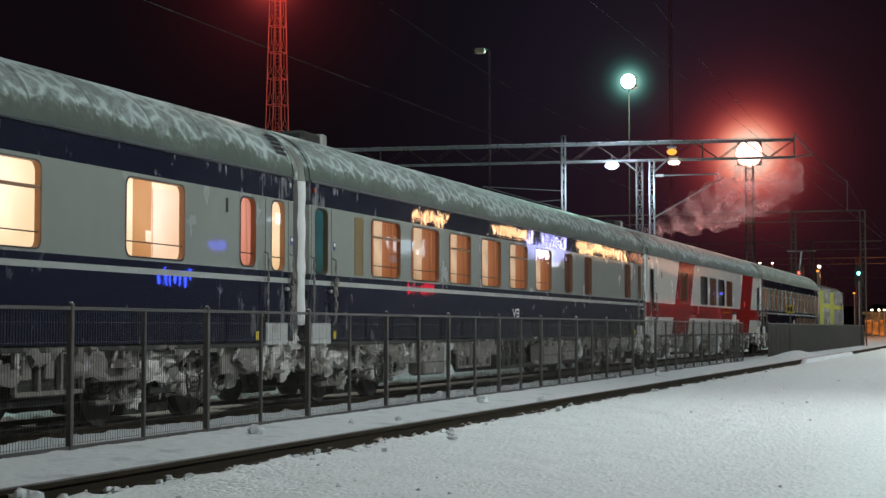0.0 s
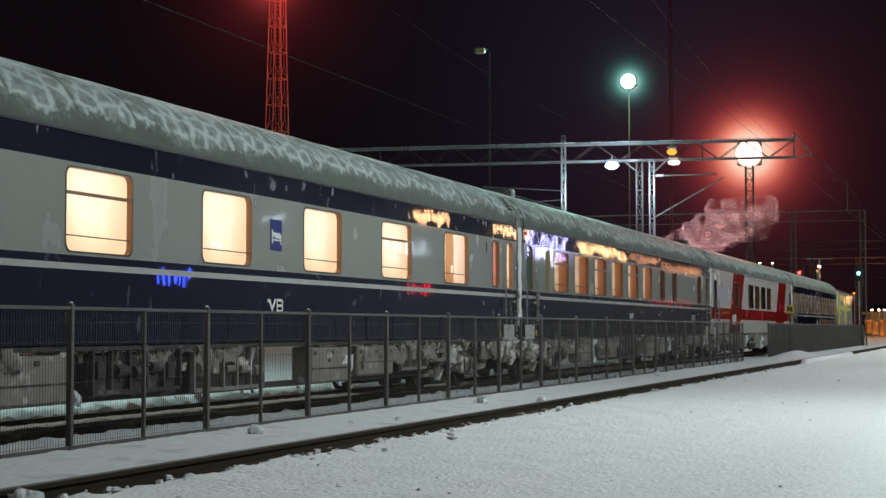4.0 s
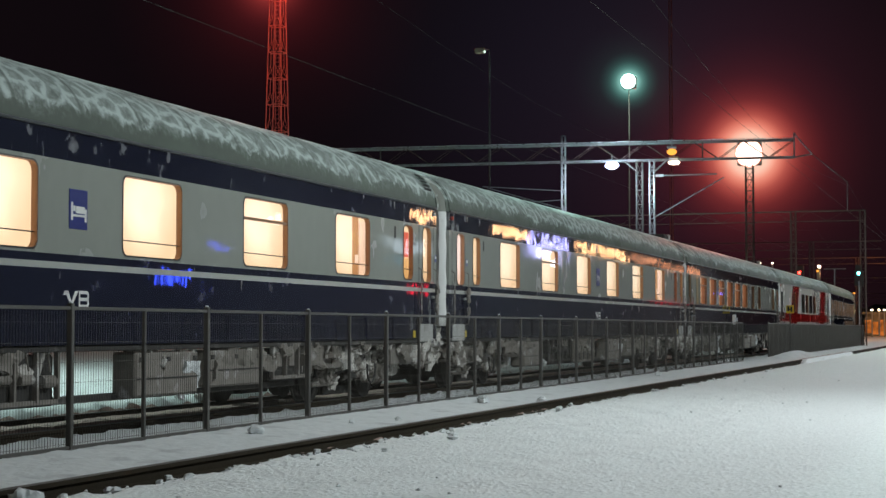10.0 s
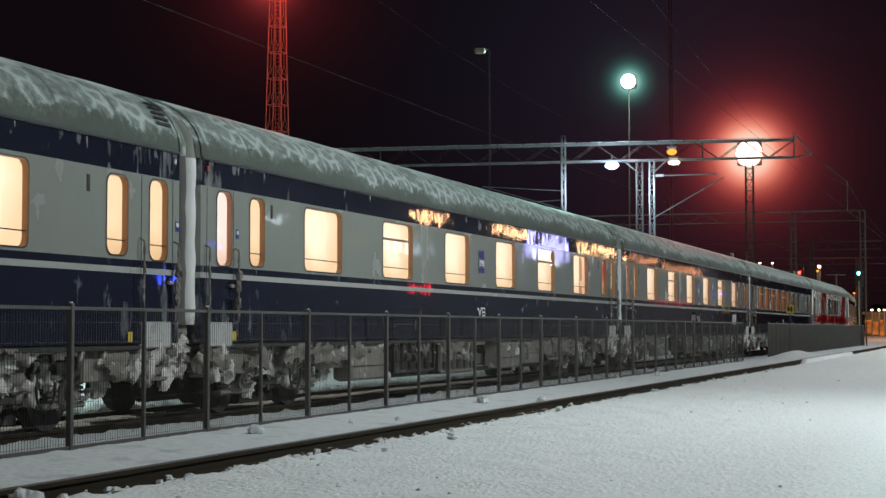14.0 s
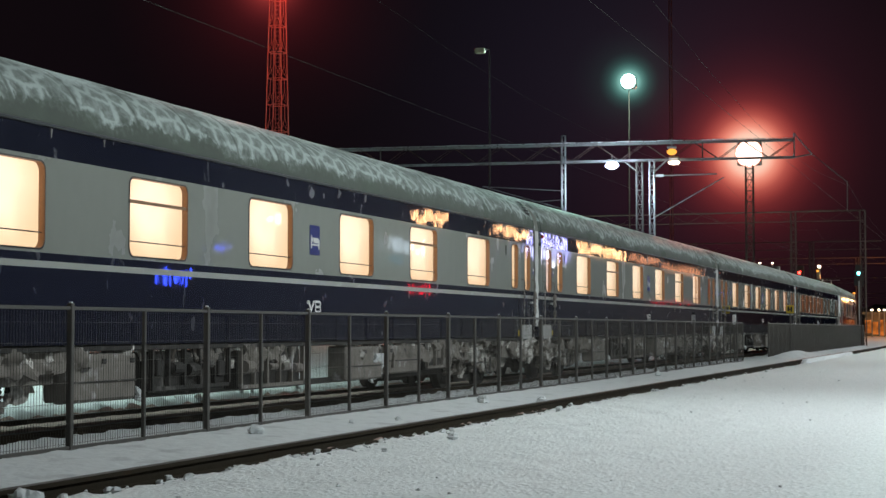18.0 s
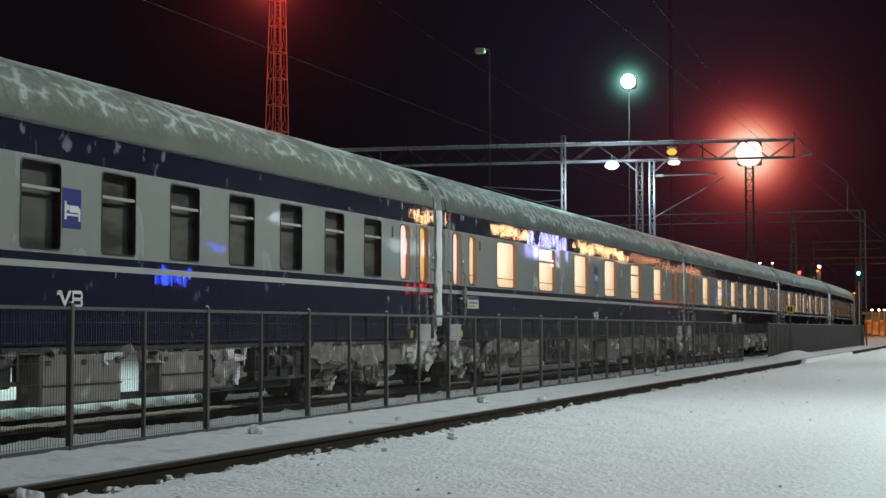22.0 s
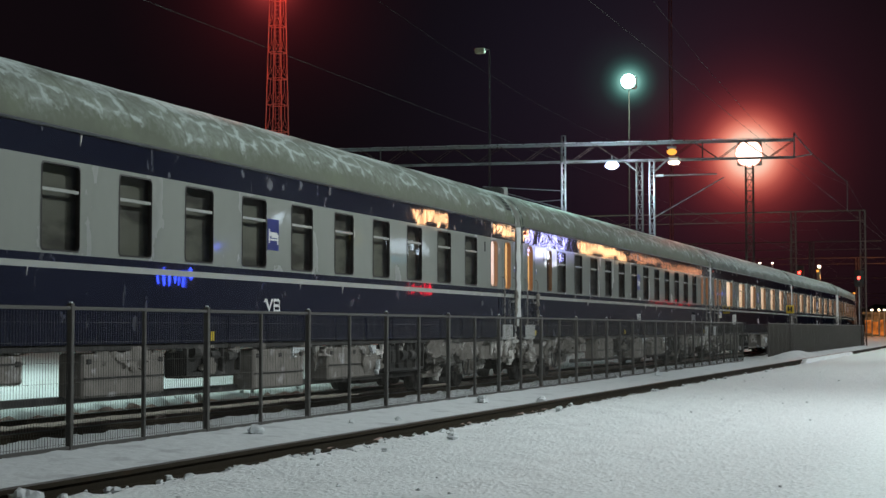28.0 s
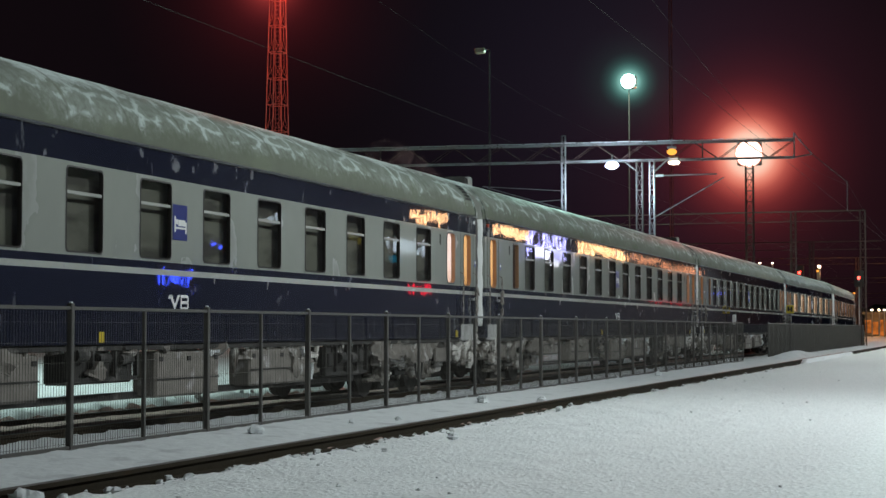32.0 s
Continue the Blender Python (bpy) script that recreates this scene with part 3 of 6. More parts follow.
def build_ground():
    xs = [-3000, -600, -150] + list(np.arange(-60, 10, 5.0)) + list(np.arange(10, 34, 0.15)) + list(np.arange(34, 50, 0.28)) + list(np.arange(50, 125, 0.7)) + list(np.arange(125, 300, 5.0)) + [300, 400, 600, 1000, 1800, 3000]
    ys = [-3000, -800, -200, -60, -25, -12, -6, -3, -1] + list(np.arange(0, 2.4, 0.28)) + list(np.arange(2.4, 6.6, 0.14)) + [6.6, 6.7, 6.78, 6.85, 6.91, 6.96, 7.0, 7.03, 7.06, 7.1, 7.16, 7.22, 7.32] + \
        list(np.arange(7.45, 9.6, 0.18)) + [9.6, 9.75, 9.9, 10.0, 10.08, 10.16, 10.25, 10.35, 10.43, 10.51, 10.6, 10.72, 10.86, 10.95, 11.1, 11.3, 11.5, 11.7, 11.9, 12.05, 12.16, 12.27, 12.5, 12.7, 12.8, 13.0, 13.15, 13.25, 13.32, 13.4, 13.48, 13.6, 13.8, 14, 14.4, 15, 17, 20, 26, 40, 80, 200, 800, 3000]
    s = Shape()
    n = len(ys)
    v = [(x, y + bend(min(x, 400)) * smooth(8.9, 10.2, y), ground_z(x, y)) for x in xs for y in ys]
    f, mats = [], []
    for i in range(len(xs) - 1):
        for j in range(n - 1):
            f.append((i * n + j, (i + 1) * n + j, (i + 1) * n + j + 1, i * n + j + 1))
            y = (ys[j] + ys[j + 1]) / 2
            mats.append(2 if 10.52 < y < 13.32 or 7.08 < y < 7.2 else 0 if y < 7 else 1)
    s.v, s.f, s.m = v, f, mats
    me = s.data("ground", [M_SNOW, M_BANK, M_BALLAST], smooth=True)
    ob = new("ground", me)
    return tagged(ob, "trodden snow with bare dark track beds between the rails", "snow", kind="structure")


build_ground()

RAIL_SECTION = [(-0.036, 0.0), (-0.036, -0.038), (-0.010, -0.05), (-0.010, -0.125), (-0.07, -0.145), (-0.07, -0.16), (0.07, -0.16), (0.07, -0.145),
                (0.010, -0.125), (0.010, -0.05), (0.036, -0.038), (0.036, 0.0), (0.028, 0.006), (-0.028, 0.006)]


def build_rail(name, y, x0, x1, z=0.0, curved=False, label="", top=None):
    s = Shape()
    xs = [x0] + list(np.arange(math.ceil(x0 / 4) * 4 + 4, x1, 4.0)) + [x1]
    n = len(RAIL_SECTION)
    v = [(x, y + (bend(x) if curved else 0) + a, z + b) for x in xs for a, b in RAIL_SECTION]
    f = [(i * n + j, (i + 1) * n + j, (i + 1) * n + (j + 1) % n, i * n + (j + 1) % n) for i in range(len(xs) - 1) for j in range(n)]
    s.mesh(v, f)
    s.m = [1 if (k % n) in (11, 12, 13) else 0 for k in range(len(f))]
    return tagged(new(name, s.data(name, [M_RAIL, top or M_RAILTOP])), label, "rail", kind="structure")


build_rail("rail_siding", RAIL0, -40, 420, 0.0, False, "dark steel rail half sunk in trodden snow", M_DULLTOP)
build_rail("rail_near", TRACK - 0.795, -80, 400, 0.0, True, "running rail of the track under the train")
build_rail("rail_far", TRACK + 0.795, -80, 400, 0.0, True, "running rail of the track under the train")

# ---- fence ----
FENCE_Z0, FENCE_Z1 = 0.03, 1.45


def post_shape(w, z1):
    s = Shape().box(-w / 2, w / 2, -w / 2, w / 2, -0.35, z1, 0, 0.008)
    s.box(-w, w, -w, w, -0.06, 0.0 + FENCE_Z0, 0, 0.01)
    return s


def panel_data(length, thick):
    """A welded wire panel: upright wires and pairs of cross wires."""
    s = Shape()
    n = int(length / 0.05)
    for i in range(1, n):
        x = i * length / n
        s.box(x - thick, x + thick, -thick, thick, 0.0, FENCE_Z1 - FENCE_Z0 - 0.06)
    z = 0.03
    while z < FENCE_Z1 - FENCE_Z0 - 0.05:
        s.box(0.02, length - 0.02, -0.0055, -0.0022, z, z + 0.003)
        s.box(0.02, length - 0.02, 0.0022, 0.0055, z, z + 0.003)
        z += 0.2
    return s.data("mesh_panel", M_WIREMESH)


POST_MESH = post_shape(0.062, FENCE_Z1 + 0.02).data("post", M_FENCE)
MID_MESH = post_shape(0.044, FENCE_Z1 - 0.02).data("intermediate_post", M_FENCE)
CAP_MESH = Shape().lump(0, 0, FENCE_Z1 + 0.022, 0.022, 0.022, 0.015, 0.1, 3).data("post_cap", M_BANK, True)
PANEL_MESH = panel_data(1.5, 0.0016)
DENSE_MESH = panel_data(1.5, 0.0055)


def build_fence(x0, x1, label, panel):
    fence = holder("mesh_fence", label, "fence", (x0, FENCE, 0), "fence runs beside the track")
    n = round((x1 - x0) / 1.5)
    for i in range(n + 1):
        p = part("post" if i % 2 == 0 else "intermediate_post", POST_MESH if i % 2 == 0 else MID_MESH, None, fence, at=(i * 1.5, 0, 0))
        if i % 2 == 0 and i < 22:
            part("post_cap", CAP_MESH, None, p, "small white frosted cap")
        if i < n:
            part("mesh_panel", panel, None, fence, at=(i * 1.5, 0, FENCE_Z0 + 0.02))
            top = part("top_rail", TOP_MESH, None, fence, at=(i * 1.5, 0, FENCE_Z1 - 0.03))
            part("bottom_rail", TOP_MESH, None, fence, at=(i * 1.5, 0, FENCE_Z0 + 0.01))
    return fence


TOP_MESH = Shape().box(0.0, 1.5, -0.02, 0.02, -0.018, 0.018, 0, 0.005).data("top_rail", M_FENCE)
build_fence(14.42 - 6.0, 14.42 + 46.5, "grey steel mesh fence with square posts in snow", PANEL_MESH)
build_fence(68.2, 68.2 + 52.5, "grey steel mesh fence that looks solid from the side", DENSE_MESH)


def round_sign():
    at = Vector((along(1398, FENCE - 0.1), FENCE - 0.1, 0))
    h = holder("warning_sign", "yellow square warning plate with dark marks above the fence", "sign", at)
    part("post", Shape().box(-0.03, 0.03, -0.03, 0.03, -0.25, 2.2), M_FENCE, h)
    d = part("plate", Shape().box(-0.06, -0.035, -0.16, 0.16, 1.89, 2.25, 0, 0.01), M_YELLOW, h)
    part("mark", Shape().box(-0.066, -0.061, -0.10, -0.02, 1.96, 2.18).box(-0.066, -0.061, 0.03, 0.11, 1.98, 2.2).box(-0.067, -0.061, -0.1, 0.1, 2.03, 2.1), M_BLACK, d)


def marker_post():
    at = Vector((along(1299, FENCE + 0.55), FENCE + 0.55, 0))
    h = holder("marker_post", "small white marker post with a dark cap beside the fence", "post", at)
    part("post", Shape().box(-0.03, 0.03, -0.03, 0.03, -0.25, 1.36, 0, 0.01), M_FENCE, h)
    part("plate", Shape().box(-0.04, 0.04, -0.07, 0.07, 1.36, 1.74, 0, 0.02), M_SIGNWHITE, h, "white plate")
    part("cap", Shape().box(-0.045, 0.045, -0.06, 0.06, 1.74, 1.84, 0, 0.02), M_BLACK, h)


round_sign()
marker_post()

for k, (px_, py_, r) in enumerate([(452, 773, 0.085), (801, 766, 0.06), (855, 716, 0.10), (705, 745, 0.05), (622, 752, 0.04), (960, 712, 0.09), (1010, 706, 0.07), (45, 878, 0.11), (940, 690, 0.05), (1165, 668, 0.09), (990, 716, 0.06), (680, 782, 0.035)]):
    g = spot_at(px_, py_, 50) - EYE
    p = EYE + g * ((-0.02 - EYE.z) / g.z)
    z0 = ground_z(p.x, p.y)
    thing("snow_clod", Shape().lump(0, 0, r * 0.35, r * 1.2, r * 0.9, r * 0.85, 0.7, k + 1, seg=14, rings=9), M_BANK,
          "clod of frozen snow lying on trodden snow", "snow", "snow clods", (p.x, p.y, z0), True)

# ---- catenary portal and masts ----
M_WIRE = shade("oxidised_copper", (0.010, 0.009, 0.008), 0.7, 0.0, bump=0.0)
# steel given a dark reddish colour for the dim, red-lit background
M_DIMSTEEL = shade("dim_reddish_steel", (0.045, 0.026, 0.021), 0.8, grain=0.3)
PORTAL_X = 71.5
BEAM_LO, BEAM_HI = 8.57, 9.32


def lattice(s, x, y, z0, z1, w, bays, r=0.03, depth=None, r_diag=None):
    d = depth or w
    cs = [(-w / 2, -d / 2), (w / 2, -d / 2), (w / 2, d / 2), (-w / 2, d / 2)]
    rd = r_diag or r * 0.55
    for a, b in cs:
        s.rod((x + a, y + b, z0), (x + a, y + b, z1), r, 5)
    for i in range(bays):
        za, zb = z0 + (z1 - z0) * i / bays, z0 + (z1 - z0) * (i + 1) / bays
        for k in range(4):
            (a0, b0), (a1, b1) = cs[k], cs[(k + 1) % 4]
            if i % 2:
                a0, b0, a1, b1 = a1, b1, a0, b0
            s.rod((x + a0, y + b0, za), (x + a1, y + b1, zb), rd, 4)
            s.rod((x + a0, y + b0, zb), (x + a1, y + b1, zb), rd, 4)
    return s


def y_at(px, x):
    return x * math.tan(YAW - math.atan((px - 784) / F))


def build_portal():
    turn = radians(6.0)
    h = holder("catenary_portal", "galvanised lattice portal across the tracks with snow on its beam", "portal", (PORTAL_X + 12.5 * math.sin(turn), 12.5 * (1 - math.cos(turn)), 0))
    h.rotation_euler = (0, 0, turn)


    def y_on(px):
        """The place along the turned beam at that bearing."""
        q = math.tan(YAW - math.atan((px - 784) / F))
        return (q * (PORTAL_X + 12.5 * math.sin(turn)) - 12.5 * (1 - math.cos(turn))) / (math.cos(turn) + math.sin(turn) * q)
    y0, y1 = y_on(1408), y_on(480)
    s = Shape()
    for dx in (-0.25, 0.25):
        for z in (BEAM_LO, BEAM_HI):
            s.box(dx - 0.03, dx + 0.03, y0, y1, z - 0.03, z + 0.03)
    beam = part("beam", s, M_STEEL, h)
    s = Shape()
    n = 22
    for i in range(n):
        ya, yb = y0 + (y1 - y0) * i / n, y0 + (y1 - y0) * (i + 1) / n
        for dx in (-0.25, 0.25):
            lo, hi = (BEAM_LO, BEAM_HI) if i % 2 else (BEAM_HI, BEAM_LO)
            s.rod((dx, ya, lo), (dx, yb, hi), 0.02, 4)
        s.rod((-0.25, ya, BEAM_LO), (0.25, yb, BEAM_LO), 0.02, 4)
    part("bracing", s, M_DIMSTEEL, beam)
    s = Shape()
    for i in range(40):
        ya, yb = y0 + (y1 - y0) * i / 40, y0 + (y1 - y0) * (i + 1) / 40
        k = 0.02 + 0.05 * abs(noise.noise(Vector((i * 0.7, 0, 2))))
        s.box(-0.30, -0.19, ya, yb - 0.05, BEAM_HI + 0.05, BEAM_HI + 0.05 + k, 0, 0.01)
    part("snow_cap", s, M_BANK, beam, "thin snow on the upper chord")
    part("end_brace", Shape().rod((0, y0 - 0.02, BEAM_HI + 0.25), (0, y0 - 0.75, BEAM_LO + 0.12), 0.03, 6).rod((0, y0, BEAM_LO), (0, y0 - 0.75, BEAM_LO + 0.12), 0.03, 6).rod((0, y0, BEAM_LO - 0.03), (0, y0, BEAM_HI + 0.3), 0.035, 6), M_STEEL, h)
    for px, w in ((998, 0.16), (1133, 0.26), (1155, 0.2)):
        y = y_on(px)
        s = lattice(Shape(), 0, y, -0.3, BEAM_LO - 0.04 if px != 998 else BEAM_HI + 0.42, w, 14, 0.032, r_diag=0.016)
        # the second leg's dimness beside its lit neighbour is put into darker steel
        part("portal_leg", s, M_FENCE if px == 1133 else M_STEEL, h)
    for px, dz in ((673, 0.2), (868, 0.55), (1245, 0.25)):
        y = y_on(px)
        part("beam_stub", Shape().rod((0, y, BEAM_LO - 0.1), (0, y, BEAM_HI + dz * 0.6), 0.03, 6), M_FENCE, h)
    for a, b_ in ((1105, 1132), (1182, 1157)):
        # the brace at that leg is darkened in colour likewise
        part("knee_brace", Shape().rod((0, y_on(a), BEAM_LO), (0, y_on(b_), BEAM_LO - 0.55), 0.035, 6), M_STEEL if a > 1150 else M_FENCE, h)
    # arms over the train's track
    yp, ye = y_on(1157), y_on(1283)
    z0 = spot_at(1160, 312, PORTAL_X).z
    s = Shape().rod((0, yp, z0), (0, y_on(1270), z0 + 0.03), 0.032, 6).rod((0, yp, z0 - 1.85), (0, ye, z0 - 0.12), 0.026, 6)
    arm = part("cantilever_arm", s, M_STEEL, h)
    part("insulator", Shape().rod((0, yp - 0.12, z0), (0, yp - 0.45, z0 + 0.01), 0.06, 10), M_SIGNWHITE, arm)
    # thin arms to the far tracks
    yq = y_on(996)
    s = Shape().rod((0, yq, 7.3), (0, yq + 3.6, 7.55), 0.02, 5).rod((0, yq, 6.5), (0, yq + 3.4, 7.5), 0.022, 5).rod((0, yq, 6.9), (0, yq + 2.6, 6.75), 0.018, 5)
    part("cantilever_arm", s, M_STEEL, h)
    # drop arm to the wires of the near track
    def local(w):
        d = Vector(w) - h.location
        return Matrix.Rotation(-turn, 3, "Z") @ d
    top = Vector((0, y0 - 0.75, BEAM_LO + 0.12))
    part("drop_arm", Shape().rod(top, local((PORTAL_X, 5.75, 7.4)), 0.018, 6).rod(local((PORTAL_X, 5.75, 7.45)), local((PORTAL_X, 5.75, 6.18)), 0.016, 6), M_FENCE, h)
    return h


build_portal()


def hanging_lamp(px, py, x, glow_mat, w, label, stem=0.5, tall=0.17):
    p = spot_at(px, py, x)
    h = holder("floodlight", label, "lamp", p, "lamps over the yard")
    part("housing", Shape().box(-0.12, 0.12, -w * 0.9, w * 0.9, 0.16, 0.28, 0, 0.04), M_STEEL, h)
    s = Shape().lump(0, 0, 0.02, 0.14, w, tall, 0.0, 1, seg=14, rings=8)
    part("lens", s, glow_mat, h)
    part("bracket", Shape().rod((0, 0, 0.2), (0, 0, 0.2 + stem), 0.03, 6), M_STEEL, h)


hanging_lamp(1083, 294, PORTAL_X - 0.4, G_COOL, 0.30, "cool white floodlight hung under the portal beam", 0.25)
hanging_lamp(1189, 270, PORTAL_X - 0.5, G_ORANGE, 0.22, "amber sodium lamp on the portal beam", 0.4, 0.14)
hanging_lamp(1193, 289, PORTAL_X - 0.5, G_WARM, 0.25, "small white lamp under the portal beam", 0.4, 0.09)


def flood_mast(at, glow_mat, r, label, w, lattice_mast, mat, rim_mat):
    h = holder("floodlight_mast", label, "lamp", (at.x, at.y, 0))
    if lattice_mast:
        part("mast", lattice(Shape(), 0, 0, -0.3, at.z - 0.4, w, int(at.z / 1.0), 0.05, r_diag=0.03), mat, h)
    else:
        part("mast", Shape().rod((0, 0, -0.3), (0, 0, at.z - 0.3), 0.055, 8, r1=0.035), mat, h)
    hd = part("lamp_head", Shape().box(-0.1, 0.5, -r * 0.9, r * 0.9, at.z - r * 0.9, at.z + r * 0.9, 0, 0.1), M_STEEL, h)
    part("lens", Shape().lump(-0.25, 0, at.z, 0.2, r, r, 0.0, 1, seg=18, rings=10), glow_mat, hd)
    # ring added round the lens; its weaker glow imitates the lamp's coloured fringe
    rim = Shape()
    for i in range(24):
        a0, a1 = 2 * math.pi * i / 24, 2 * math.pi * (i + 1) / 24
        for ra, rb in ((r * 0.95, r * 1.06),):
            rim.face([(-0.2, ra * math.cos(a0), at.z + ra * math.sin(a0)), (-0.2, ra * math.cos(a1), at.z + ra * math.sin(a1)),
                      (-0.3, rb * math.cos(a1), at.z + rb * math.sin(a1)), (-0.3, rb * math.cos(a0), at.z + rb * math.sin(a0))])
    part("reflector", rim, rim_mat, hd, "glowing ring added for the lamp's coloured fringe")


flood_mast(RED_AT, G_RED, 1.2, "tall lattice mast with a glaring red-orange floodlight", 0.66, True, M_FENCE, glow("red_flood_rim", (1.0, 0.22, 0.13), 0.95))
flood_mast(GREEN_AT, G_GREEN, 0.53, "slim mast with a bright green-white floodlight", 0.3, False, M_DIMSTEEL, glow("green_flood_rim", (0.16, 0.62, 0.52), 0.6))


def unlit_lamp():
    p = spot_at(866, 88, 95.0)
    h = holder("lamp_post", "slim tall lamp post with an unlit head", "lamp", (p.x, p.y, 0))
    part("pole", Shape().rod((0, 0, -0.3), (0, 0, p.z), 0.09, 8, r1=0.035), M_FENCE, h)
    q = spot_at(850, 89, 95.0)
    part("arm", Shape().rod((0, 0, p.z), (q.x - p.x, q.y - p.y, p.z), 0.04, 6), M_STEEL, h)
    part("head", Shape().box(q.x - p.x - 0.2, q.x - p.x + 0.2, q.y - p.y - 0.3, q.y - p.y + 0.3, p.z - 0.22, p.z + 0.12, 0, 0.06), M_CREAMP, h)


unlit_lamp()


def radio_tower():
    x = 120.0
    p = spot_at(490, 300, x)
    h = holder("radio_tower", "tall red lattice tower lit red from above", "tower", (p.x, p.y, 0))
    s = Shape()
    z_top, w0, w1, n = 40.0, 2.02, 0.46, 19
    def c(z):
        w = w0 + (w1 - w0) * z / z_top
        return [Vector((-w / 2, -w / 2, z)), Vector((w / 2, -w / 2, z)), Vector((w / 2, w / 2, z)), Vector((-w / 2, w / 2, z))]
    legs, br, lad = Shape(), Shape(), Shape()
    for i in range(n):
        za, zb = z_top * i / n, z_top * (i + 1) / n
        a, b = c(za), c(zb)
        for k in range(4):
            legs.rod(a[k], b[k], 0.04, 5, caps=False)
            br.rod(b[k], b[(k + 1) % 4], 0.032, 4)
            mid = (a[k] + a[(k + 1) % 4] + b[k] + b[(k + 1) % 4]) / 4
            br.rod(a[k], mid, 0.015, 4)
            br.rod(a[(k + 1) % 4], mid, 0.015, 4)
            br.rod((b[k] + b[(k + 1) % 4]) / 2, mid, 0.022, 4)
    for dy in (-0.16, 0.16):
        lad.rod((0, dy, 0), (0, dy, z_top), 0.02, 4)
    for i in range(int(z_top / 0.35)):
        lad.rod((0, -0.2, i * 0.35), (0, 0.2, i * 0.35), 0.014, 4)
    part("leg", legs, M_REDSTEEL, h)
    part("bracing", br, M_REDSTEEL, h)
    part("ladder", lad, M_REDSTEEL, h)
    part("warning_light", Shape().lump(0, 0, z_top + 0.3, 0.3, 0.3, 0.35, 0, 1), G_RED, h)
    lamp("tower_red_light", (p.x - 6.0, p.y - 6.0, 31.0), 6800, (1.0, 0.20, 0.13), 0.5)


radio_tower()


M_REDDARK = shade("dull_red_paint", (0.10, 0.022, 0.018), 0.7, grain=0.2)


def thin_mast():
    p = spot_at(1188, 300, 190.0)
    h = holder("guyed_mast", "thin red mast standing far behind the yard", "mast", (p.x, p.y, 0))
    part("pole", lattice(Shape(), 0, 0, -0.3, 46.0, 0.3, 46, 0.03, r_diag=0.018), M_REDDARK, h)


thin_mast()


def far_portal(x, y0, y1, z, label, posts=()):
    h = holder("catenary_portal", label, "portal", (x, 0, 0), "far portals over the yard")
    s = Shape().box(-0.1, 0.1, y0, y1, z - 0.035, z + 0.035)
    s.box(-0.1, 0.1, y0, y1, z - 0.72, z - 0.68)
    n = max(6, int((y1 - y0) / 1.2))
    for i in range(n):
        ya, yb = y0 + (y1 - y0) * i / n, y0 + (y1 - y0) * (i + 1) / n
        s.rod((0, ya, z if i % 2 else z - 0.7), (0, yb, z - 0.7 if i % 2 else z), 0.012, 4)
    part("beam", s, M_DIMSTEEL, h)
    for y in posts:
        part("portal_leg", lattice(Shape(), 0, y, -0.3, z, 0.34, 12, 0.035, r_diag=0.018), M_DIMSTEEL, h)


for x, pya, pxl, pxr, legs in ((118, 378, 1010, 1530, (1405, 1528)), (150, 430, 1120, 1560, (1225, 1437)), (196, 458, 1200, 1600, (1310, 1518)), (240, 492, 1440, 1640, (1460, 1575)), (300, 520, 1440, 1640, (1500, 1590))):
    zz = spot_at((pxl + pxr) / 2, pya, x).z
    far_portal(x, y_at(pxr, x), y_at(pxl, x), zz, "distant catenary portal over the yard tracks", [y_at(q, x) for q in legs])


def wire(name, pts, r, label):
    s = Shape().path([Vector(p) for p in pts], r, 4)
    thing(name, s, M_WIRE, label, "wire", "overhead wires")


def catenary(y, z_c, z_m, x0, x1):
    """A contact wire with its messenger above, hung between supports."""
    pts_c, pts_m = [], []
    for i in range(41):
        x = x0 + (x1 - x0) * i / 40
        span = ((x - PORTAL_X) / 46.0) % 1.0
        sag = 4 * span * (1 - span)
        yy = y + bend(x) * (1 if y > 9 else 0)
        pts_c.append((x, yy, z_c))
        pts_m.append((x, yy, z_m - 0.9 * sag))
    wire("contact_wire", pts_c, 0.0035, "thin overhead contact wire above the track")
    wire("messenger_wire", pts_m, 0.003, "thin sagging messenger wire above the track")


catenary(TRACK, 5.95, 8.1, -40, 260)
catenary(5.75, 6.2, 7.4, -40, 260)


def signal(px, py, x, lit, label, tall):
    p = spot_at(px, py, x)
    h = holder("signal", label, "signal", (p.x, p.y, 0), "railway signals")
    part("post", Shape().rod((0, 0, -0.3), (0, 0, p.z + 0.2), 0.07, 6), M_STEEL, h)
    hd = part("signal_head", Shape().box(0.0, 0.25, -0.42, 0.42, p.z - tall, p.z + 0.72, 0, 0.05), M_BLACK, h)
    part("lens", Shape().lump(-0.05, 0, p.z, 0.1, 0.15, 0.15, 0, 1, seg=12, rings=8), lit, hd)
    return h, hd, p


signal(1415, 483, 170.0, G_SIGRED, "far signal showing a red light", 0.9)
SIGNAL, SIGNAL_HEAD, SIGNAL_P = signal(1520, 492, 160.0, G_SIGRED, "signal that turns from green to red", 0.8)
part("lens", Shape().lump(-0.05, 0, SIGNAL_P.z + 0.42, 0.1, 0.17, 0.17, 0, 1, seg=12, rings=8), G_SIGGREEN, SIGNAL_HEAD, "green lens")
# flaps added to the signal only to hide one glowing lens at a time
RED_COVER = part("cover_flap", Shape().box(-0.22, -0.18, -0.3, 0.3, SIGNAL_P.z - 0.3, SIGNAL_P.z + 0.19), M_BLACK, SIGNAL)
